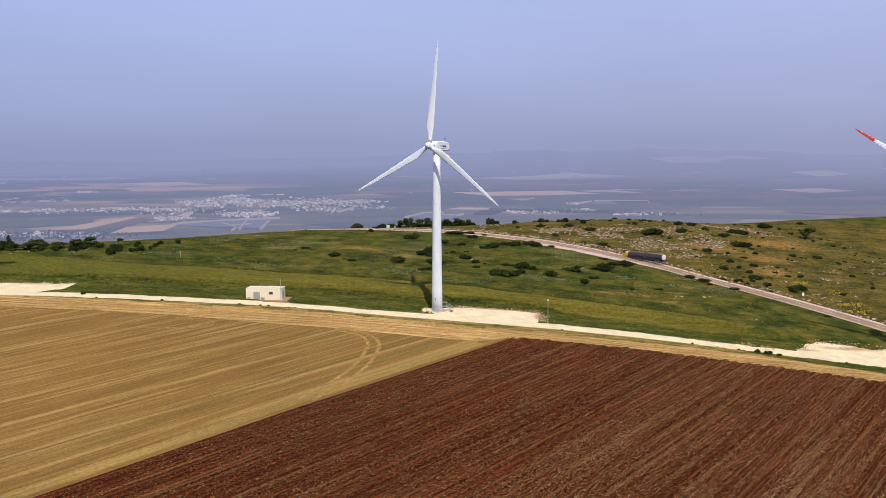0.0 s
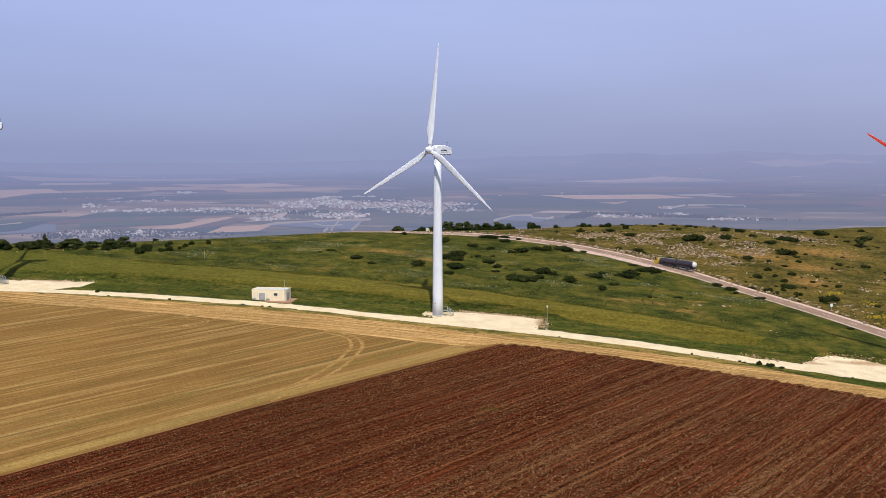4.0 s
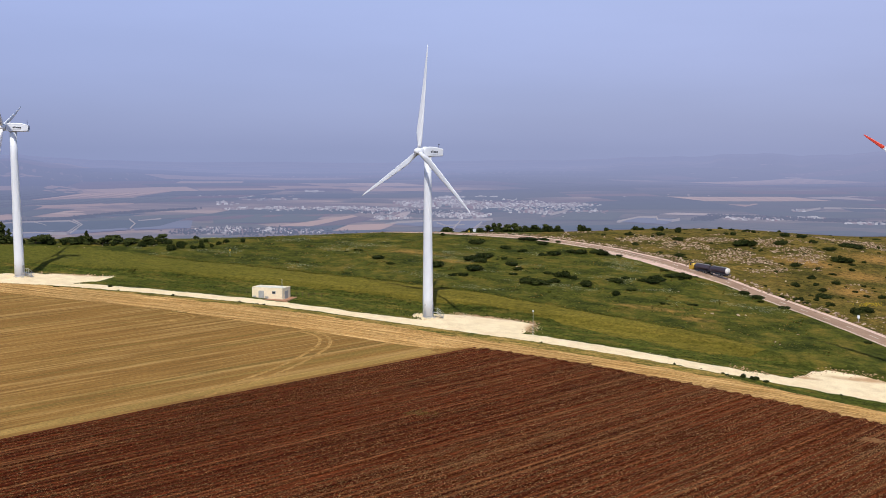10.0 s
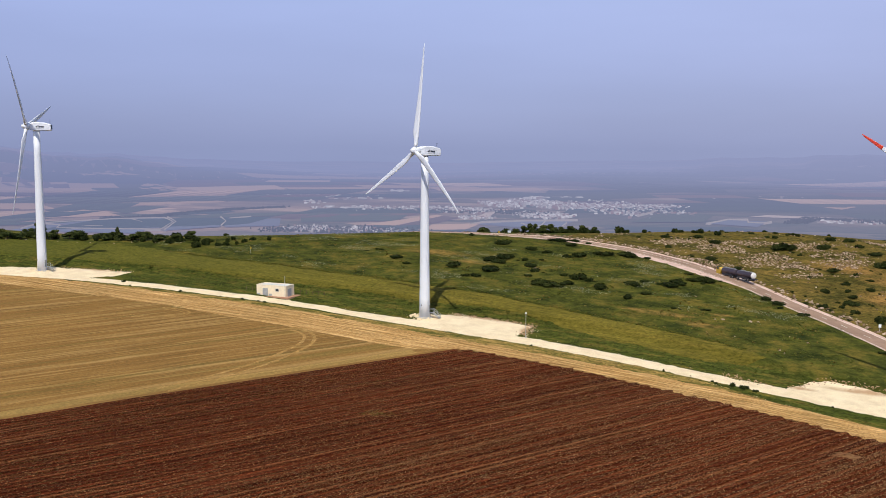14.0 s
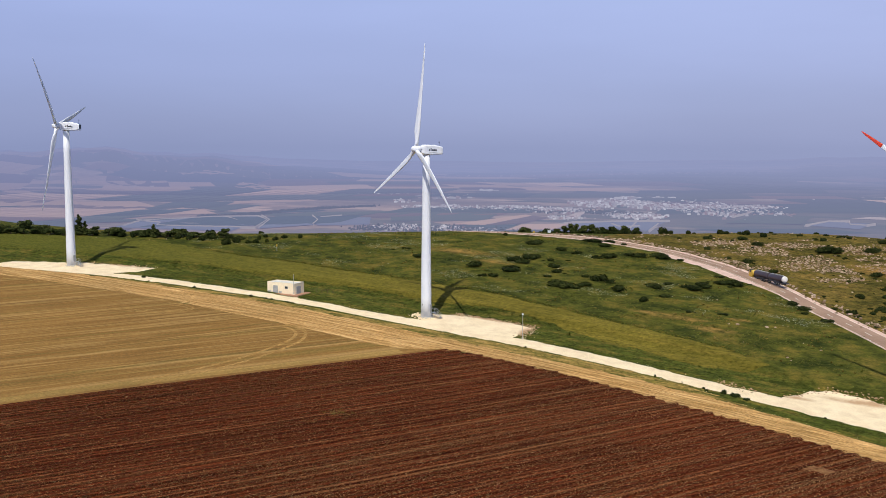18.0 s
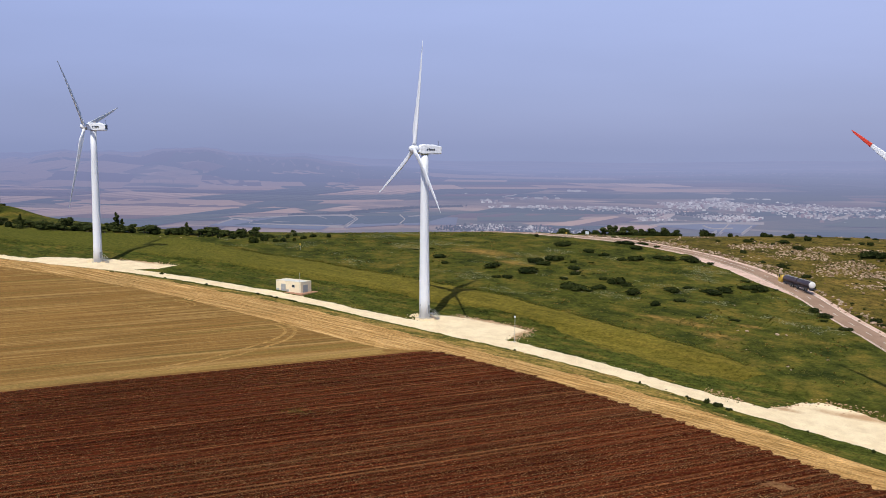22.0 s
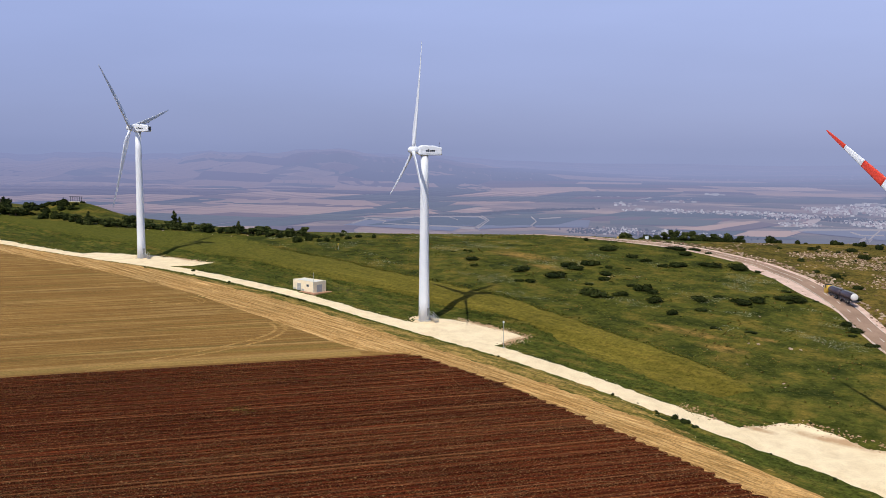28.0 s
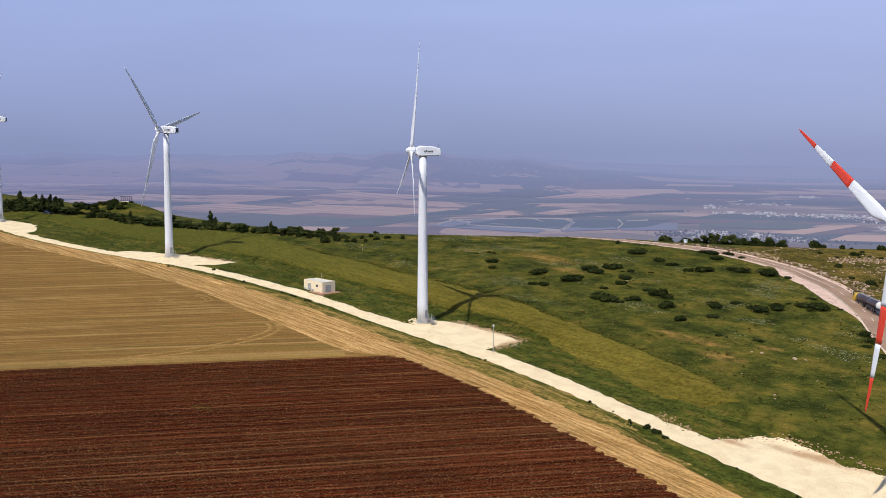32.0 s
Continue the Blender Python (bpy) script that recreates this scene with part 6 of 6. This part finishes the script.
def far_fields():
    """Patchwork of rectangular plots, split again and again."""
    plots = []

    def split(x0, x1, y0, y1, depth):
        w, d = x1 - x0, y1 - y0
        far = math.hypot((x0 + x1) / 2, (y0 + y1) / 2)
        small = 150 + 0.06 * far
        if depth > 8 or (max(w, d * 1.5) < small * rng.uniform(1.1, 2.6)):
            if rng.uniform() < 0.8:
                plots.append((x0, x1, y0, y1))
            return
        c = rng.uniform(0.35, 0.65)
        if w > d * 1.25:
            split(x0, x0 + w * c, y0, y1, depth + 1)
            split(x0 + w * c, x1, y0, y1, depth + 1)
        else:
            split(x0, x1, y0, y0 + d * c, depth + 1)
            split(x0, x1, y0 + d * c, y1, depth + 1)

    for i in range(-9, 7):
        for j in range(0, 9):
            split(i * 1700, (i + 1) * 1700, 1500 + j * 1600, 1500 + (j + 1) * 1600, 0)
    ca, sa = math.cos(radians(24)), math.sin(radians(24))
    kinds = {"tan": ([], []), "dark": ([], []), "green": ([], [])}
    for x0, x1, y0, y1 in plots:
        cx, cy = (x0 + x1) / 2, (y0 + y1) / 2
        tx, ty = cx * ca - cy * sa, cx * sa + cy * ca
        if math.hypot(tx, ty) > 14500:
            continue
        az = math.degrees(math.atan2(-tx, ty))
        far_out = math.hypot(tx, ty)
        dry = 0.02 + 0.06 * float(smooth(6500, 8500, far_out)) + 0.34 * float(smooth(36, 46, az)) + 0.26 * float(smooth(14, 30, az)) * float(smooth(7000, 9000, far_out))
        if far_out < 6800 and az < 36 and rng.uniform() < 0.55:
            continue
        u = rng.uniform()
        kind = "tan" if u < dry else ("dark" if u < dry + 0.3 else "green")
        v, f = kinds[kind]
        n = max(1, int((x1 - x0) / 150))
        k = len(v)
        skew = rng.uniform(-0.06, 0.06) * (y1 - y0)
        for i in range(n + 1):
            xx = x0 + 1 + (x1 - x0 - 2) * i / n
            for yy, sk in ((y0 + 1, skew), (y1 - 1, -skew)):
                gx, gy = xx, yy + sk * (2 * i / n - 1)
                gx, gy = gx + 300 * math.sin(gy / 1300 + 1) + 120 * math.sin(gy / 430), gy + 230 * math.sin(gx / 1150) + 100 * math.sin(gx / 520 + 2) + 40 * math.sin(gx / 210)
                v.append((gx * ca - gy * sa, gx * sa + gy * ca, 5.0 + 0.0012 * max(0.0, gy - 6000)))
        f += [(k + 2 * i, k + 2 * i + 2, k + 2 * i + 3, k + 2 * i + 1) for i in range(n)]
    for kind, mat, label in (("tan", FARTAN, "pale harvested plots on the hazy valley floor"), ("dark", FARSOIL, "dull brown plots on the hazy valley floor"), ("green", FARGREEN, "blue-green crops on the hazy valley floor")):
        far_object("valley_fields", *kinds[kind], mat, label, "fields")


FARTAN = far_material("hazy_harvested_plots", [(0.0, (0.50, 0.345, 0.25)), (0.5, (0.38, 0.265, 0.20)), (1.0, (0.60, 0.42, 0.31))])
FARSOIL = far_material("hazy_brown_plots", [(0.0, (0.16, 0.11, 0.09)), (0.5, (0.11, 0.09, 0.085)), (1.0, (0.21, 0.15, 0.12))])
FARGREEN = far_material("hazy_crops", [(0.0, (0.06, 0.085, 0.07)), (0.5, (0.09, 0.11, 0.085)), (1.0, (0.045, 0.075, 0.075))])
far_fields()


def houses(spec, label, mat=None):
    """spec: (cx, cy, half length, half depth, turn, number, size, height)."""
    v, f = [], []
    for cx, cy, a, b, turn, n, size, tall in spec:
        c, s = math.cos(radians(turn)), math.sin(radians(turn))
        for _ in range(n):
            r = math.sqrt(rng.uniform()) * (1 + 0.15 * rng.normal())
            t = rng.uniform(0, 6.28)
            px, py = 0.95 * a * r * math.cos(t), 0.72 * b * r * math.sin(t)
            x, y = cx + px * c - py * s, cy + px * s + py * c
            w, d, z = size * rng.uniform(0.6, 1.5), size * rng.uniform(0.5, 1.0), tall * rng.uniform(0.6, 1.5)
            e = radians(turn + 90 * rng.integers(2) + rng.uniform(-8, 8))
            ce, se = math.cos(e), math.sin(e)
            k = len(v)
            for zz in (0.0, z):
                for i, j in ((-1, -1), (1, -1), (1, 1), (-1, 1)):
                    v.append((x + (i * w * ce - j * d * se) / 2, y + (i * w * se + j * d * ce) / 2, zz))
            v += [(x - w * ce / 2, y - w * se / 2, z * 1.35), (x + w * ce / 2, y + w * se / 2, z * 1.35)]
            f += [(k, k + 1, k + 5, k + 4), (k + 1, k + 2, k + 6, k + 5), (k + 2, k + 3, k + 7, k + 6), (k + 3, k, k + 4, k + 7), (k + 4, k + 5, k + 9, k + 8), (k + 6, k + 7, k + 8, k + 9), (k + 5, k + 6, k + 9), (k + 7, k + 4, k + 8)]
    return far_object("town_houses", v, f, mat or TOWN, label, "houses")


houses([(-2550, 5680, 102, 219, 29, 40, 13, 7), (-2250, 5700, 178, 383, 26, 190, 13, 7), (-1870, 5770, 196, 426, 27, 230, 13, 7), (-1560, 5730, 174, 414, 27, 200, 13, 7), (-1360, 5140, 118, 202, 27, 70, 12, 6), (-1540, 6420, 120, 520, 29, 170, 16, 9), (-1280, 6570, 221, 816, 28, 360, 16, 10), (-1040, 5470, 167, 413, 26, 260, 13, 7), (-880, 6270, 176, 1026, 28, 460, 14, 8), (-620, 6480, 181, 990, 27, 400, 13, 7), (-400, 6590, 105, 290, 25, 70, 13, 7), (-1370, 7450, 246, 193, 29, 26, 44, 10)], "pale houses of a large town in the valley")
houses([(-1900, 4170, 82, 230, 25, 110, 12, 6), (-1730, 4200, 111, 210, 26, 110, 12, 6), (-1530, 4190, 80, 143, 29, 40, 12, 6), (-2000, 4180, 89, 228, 26, 90, 12, 6)], "scattered houses of a village among trees")
houses([(-5310, 6310, 308, 1117, 24, 230, 13, 6), (-4770, 5620, 109, 156, 24, 12, 30, 6)], "pale houses of a village between fields")
houses([(-6540, 9080, 271, 344, 57, 60, 20, 7), (-6690, 9220, 246, 43, 58, 10, 50, 8)], "far village at the foot of the hills")
houses([(-3090, 7000, 127, 219, 30, 22, 40, 9), (-2840, 6890, 219, 347, 30, 70, 26, 8), (-2870, 7070, 152, 80, 31, 14, 60, 8), (-2890, 6230, 73, 293, 28, 24, 20, 7), (-3560, 7020, 307, 304, 30, 40, 26, 8), (-2900, 8130, 71, 79, 39, 5, 70, 9)], "long white sheds of a works in the valley")
houses([(540, 5460, 70, 135, 8, 60, 14, 6), (690, 5480, 95, 186, 6, 36, 14, 6), (940, 5580, 110, 121, 5, 40, 18, 7), (970, 5510, 65, 46, 8, 10, 34, 7), (1260, 5270, 186, 97, 6, 60, 18, 6), (990, 6240, 55, 182, 5, 12, 22, 6), (-120, 7570, 80, 179, 0, 12, 22, 6)], "line of pale houses along a valley road")


def far_trees(spec, label):
    v, f = [], []
    for x0, y0, x1, y1, wide, n, size in spec:
        for _ in range(n * 3):
            t = rng.uniform()
            x, y = x0 + (x1 - x0) * t + rng.normal() * wide, y0 + (y1 - y0) * t + rng.normal() * wide
            s, k = size * rng.uniform(0.4, 1.0), len(v)
            v += [(x + s * math.cos(1.257 * i + t) * 0.7, y + s * math.sin(1.257 * i + t) * 0.7, s * 0.25) for i in range(5)] + [(x, y, s * 1.25), (x, y, 0)]
            f += [(k + i, k + (i + 1) % 5, k + 5) for i in range(5)] + [(k + (i + 1) % 5, k + i, k + 6) for i in range(5)]
    return far_object("valley_trees", v, f, FARTREE, label, "trees")


far_trees([(-3310, 4420, -3140, 4460, 20, 60, 14), (-3140, 4460, -3090, 4980, 25, 140, 14), (-3090, 4980, -3000, 5360, 25, 110, 14), (-3000, 5360, -2830, 5650, 20, 70, 13), (-1970, 4130, -1470, 4230, 90, 260, 11), (-2060, 4090, -1910, 4210, 70, 110, 11), (-1380, 5690, -1060, 5580, 60, 160, 13), (-2070, 5570, -1440, 5590, 60, 120, 12), (330, 5300, 460, 5740, 30, 60, 14), (450, 5690, 1050, 5430, 45, 230, 13), (1040, 5390, 1420, 5220, 30, 80, 13), (-5660, 6260, -4760, 6090, 90, 170, 12)], "dark tree belts on the hazy valley floor")


def far_strip(points, width, mat, name, label, category, lift=12.0):
    """A banked track: flat top, sloping sides."""
    p = np.array(points, float) * 1000
    v, f = [], []
    for a, b in zip(p, p[1:]):
        d = (b - a) / np.linalg.norm(b - a)
        nrm = np.array((-d[1], d[0])) * width / 2
        n = max(1, int(np.linalg.norm(b - a) / 120))
        k = len(v)
        for i in range(n + 1):
            q = a + (b - a) * i / n
            v += [(*(q + nrm), 0.0), (*(q + nrm * 0.4), lift), (*(q - nrm * 0.4), lift), (*(q - nrm), 0.0)]
        f += [(k + 4 * i + e, k + 4 * i + e + 1, k + 4 * i + e + 5, k + 4 * i + e + 4) for i in range(n) for e in range(3)]
    return far_object(name, v, f, mat, label, category)


def far_quad(corners, mat, name, label, category, lift=6.5):
    c = np.array(corners, float) * 1000
    n = 4
    v, f = [], []
    for i in range(n + 1):
        for j in range(n + 1):
            u, w = i / n, j / n
            q = c[0] * (1 - u) * (1 - w) + c[1] * u * (1 - w) + c[2] * u * w + c[3] * (1 - u) * w
            v.append((*q, lift))
    f = [(i * (n + 1) + j, (i + 1) * (n + 1) + j, (i + 1) * (n + 1) + j + 1, i * (n + 1) + j + 1) for i in range(n) for j in range(n)]
    return far_object(name, v, f, mat, label, category)


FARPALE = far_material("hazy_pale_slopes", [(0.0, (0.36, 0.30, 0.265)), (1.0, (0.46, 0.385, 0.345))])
for corners in ([(-4.24, 4.62), (-3.82, 5.01), (-3.32, 4.58), (-3.64, 4.26)], [(-5.8, 8.16), (-5.86, 8.59), (-3.72, 6.6), (-4.29, 6.5)], [(-4.19, 5.74), (-3.54, 6.19), (-3.46, 5.93), (-3.84, 5.35)], [(-4.97, 5.17), (-4.64, 5.43), (-4.05, 4.95), (-4.4, 4.71)], [(-5, 4.4), (-4.57, 4.65), (-4.34, 4.41), (-4.67, 4.09)], [(-7.2, 7.57), (-6.57, 8.26), (-6.26, 7.77), (-6.63, 7.42)], [(-1.78, 4.43), (-1.64, 5.25), (-1.58, 5.18), (-1.61, 4.45)], [(-1.42, 4.23), (-1.45, 4.57), (-1.23, 4.74), (-1.21, 4.34)],):
    far_quad(corners, FARTAN, "bare_field", "tan harvested field in the valley", "field")
for corners in ([(0.61, 6.8), (0.73, 7.05), (0.84, 6.92), (0.7, 6.57)], [(-2.94, 8.68), (-2.7, 9.42), (-2.24, 9.04), (-2.67, 8.56)], [(-6.5, 4.66), (-7.54, 5.72), (-6.53, 5.44), (-6.24, 4.99)], [(-7.37, 6.63), (-7.4, 6.95), (-5.54, 5.48), (-5.64, 5.36)], [(-8.36, 5.4), (-8.31, 5.64), (-7.06, 4.89), (-7.1, 4.66)], [(-7.44, 3.93), (-7.4, 4.17), (-6.88, 3.88), (-6.92, 3.66)], [(-5.71, 4.63), (-5.25, 5.46), (-4.71, 4.95), (-5.11, 4.33)], [(-9.57, 6.48), (-9.29, 7.56), (-8.47, 7.16), (-8.76, 6.56)],):
    far_quad(corners, FARTAN, "bare_field", "tan harvested field in the valley", "field")
for corners in ([(-7.08, 8.77), (-6.88, 9.37), (-6.49, 9.36), (-6.76, 8.48)],):
    far_quad(corners, FARTAN, "bare_field", "tan harvested field in the valley", "field")
for corners in ([(-3.79, 5.01), (-3.74, 5.4), (-3.53, 5.39), (-3.4, 4.74)], [(-5.56, 7.24), (-5.53, 7.75), (-4.43, 6.57), (-4.69, 6.3)], [(-7.86, 8.51), (-7.47, 9.05), (-7.26, 8.5), (-7.42, 8.12)], [(-2.49, 5.2), (-1.81, 5.27), (-1.7, 4.72), (-2.15, 4.49)], [(-1.35, 5.58), (-1.27, 5.98), (-1.06, 5.68), (-1.11, 5.49)], [(-0.5, 5.07), (-0.4, 5.81), (-0.08, 5.81), (-0.13, 5.17)], [(-7.35, 6.04), (-7.37, 6.63), (-6.06, 5.61), (-5.92, 5.04)], [(-6.71, 3.79), (-6.33, 4.54), (-5.43, 3.86), (-5.74, 3.29)],):
    far_quad(corners, FARGREEN, "crop_field", "blue-green crop field in the valley", "field")
for corners in ([(-6, 6.08), (-5.9, 6.45), (-5.05, 5.65), (-5.25, 5.37)], [(-7.18, 8.81), (-6.71, 9.17), (-6.54, 8.78), (-6.87, 8.33)], [(-1.6, 4.43), (-1.58, 5.18), (-1.44, 5.07), (-1.47, 4.6)], [(-9.72, 6.19), (-9.44, 6.64), (-8.29, 6.36), (-8.78, 5.96)], [(-11.11, 5.4), (-10.91, 6.39), (-10.31, 6.01), (-10.57, 5.2)], [(-7.27, 8.12), (-7.24, 8.59), (-6.53, 8.08), (-6.66, 7.67)],):
    far_quad(corners, FARSOIL, "bare_field", "dull brown ploughed field in the valley", "field")
for corners in ([(-3.36, 3.96), (-3.17, 4.34), (-2.97, 4.47), (-2.64, 3.94)], [(-3.21, 3.59), (-3.33, 3.93), (-2.67, 3.9), (-2.57, 3.65)], [(-2.87, 4.45), (-2.63, 4.52), (-2.4, 4.11), (-2.53, 3.81)], [(-2.6, 4.49), (-2.43, 4.82), (-2.15, 4.24), (-2.37, 4.09)], [(-1.27, 4.67), (-1.06, 4.91), (-0.8, 5.01), (-0.79, 4.45)], [(-0.09, 5.09), (-0, 5.4), (0.2, 5.34), (0.14, 4.96)],):
    far_quad(corners, FARWATER, "fish_pond", "blue-grey fish pond in the valley", "pond")
for corners in ([(-1.38, 5.15), (-1.44, 5.89), (-1.38, 5.68), (-1.3, 5.14)], [(0.18, 8.13), (0.42, 8.21), (0.65, 7.98), (0.36, 7.84)], [(1.26, 7.62), (1.66, 7.98), (2.18, 8.07), (1.7, 7.65)], [(0.11, 5.7), (0.22, 5.88), (0.57, 5.8), (0.45, 5.64)], [(1.28, 7.8), (1.67, 8.05), (2.06, 7.86), (1.68, 7.44)],):
    far_quad(corners, FARPALE, "pale_strip", "pale bare strip of ground in the valley", "field")
for points, width in (([(-3.21, 3.66), (-3.36, 3.96), (-3.18, 4.36), (-2.99, 4.51), (-2.77, 4.26), (-2.57, 3.85), (-3.08, 3.75)], 9), ([(-3, 4.56), (-2.76, 4.27), (-2.53, 3.81)], 9), ([(-3.07, 3.89), (-2.94, 3.91)], 6), ([(-3.42, 4), (-3.18, 3.9), (-3.08, 3.75)], 7), ([(-3.12, 4.39), (-2.91, 4.19)], 5), ([(-2.73, 4.67), (-2.53, 4.38), (-2.41, 4.12)], 9), ([(-2.62, 4.57), (-2.58, 4.74)], 6)):
    far_strip(points, width, FARTRACK, "farm_track", "pale dirt track between ponds and fields", "track")
for points, width in (([(-1.27, 4.64), (-1.24, 4.82), (-0.95, 5.01), (-0.79, 5.11)], 8), ([(-0.94, 4.97), (-0.87, 4.37)], 8), ([(-0.81, 4.87), (-0.78, 4.42)], 8), ([(-1.03, 4.77), (-0.95, 4.61), (-0.87, 4.69)], 7), ([(-0.9, 4.35), (-0.91, 4.51)], 6), ([(-0.51, 5.55), (-0.43, 6.05)], 10), ([(-0.11, 5.08), (-0, 5.42), (0.1, 5.46), (0.1, 5.23), (0.17, 5.2), (0.22, 5.32)], 12)):
    far_strip(points, width, FARTRACK, "farm_track", "pale dirt track between ponds and fields", "track")
for points, width in (([(-5.53, 7.24), (-4.2, 5.82)], 8), ([(-6.5, 7.31), (-6.14, 7.72), (-5.49, 7.19)], 5), ([(-5.4, 3.88), (-6.88, 5.13), (-8.24, 6.4)], 8), ([(0.97, 6.12), (1.16, 6.49)], 8), ([(1.19, 6.53), (1.55, 6.47), (1.51, 6.24)], 6)):
    far_strip(points, width, FARTRACK, "farm_track", "pale dirt track between ponds and fields", "track")
v, f = [], []
for _ in range(70):
    az, r = radians(rng.uniform(2, 17)), rng.uniform(12300, 14200)
    cx, cy = r * math.sin(az), r * math.cos(az)
    w, d, k = rng.uniform(60, 210), rng.uniform(30, 110), len(v)
    ring = [(cx + w * rng.uniform(0.6, 1.2) * math.cos(a), cy + d * rng.uniform(0.6, 1.2) * math.sin(a), 14.0) for a in np.linspace(0, 6.28, 9)[:-1]]
    v += ring
    f.append(tuple(range(k, k + 8)))
far_object("pale_slopes", v, f, FARPALE, "pale slopes on the hazy hills beyond the valley", "slopes")
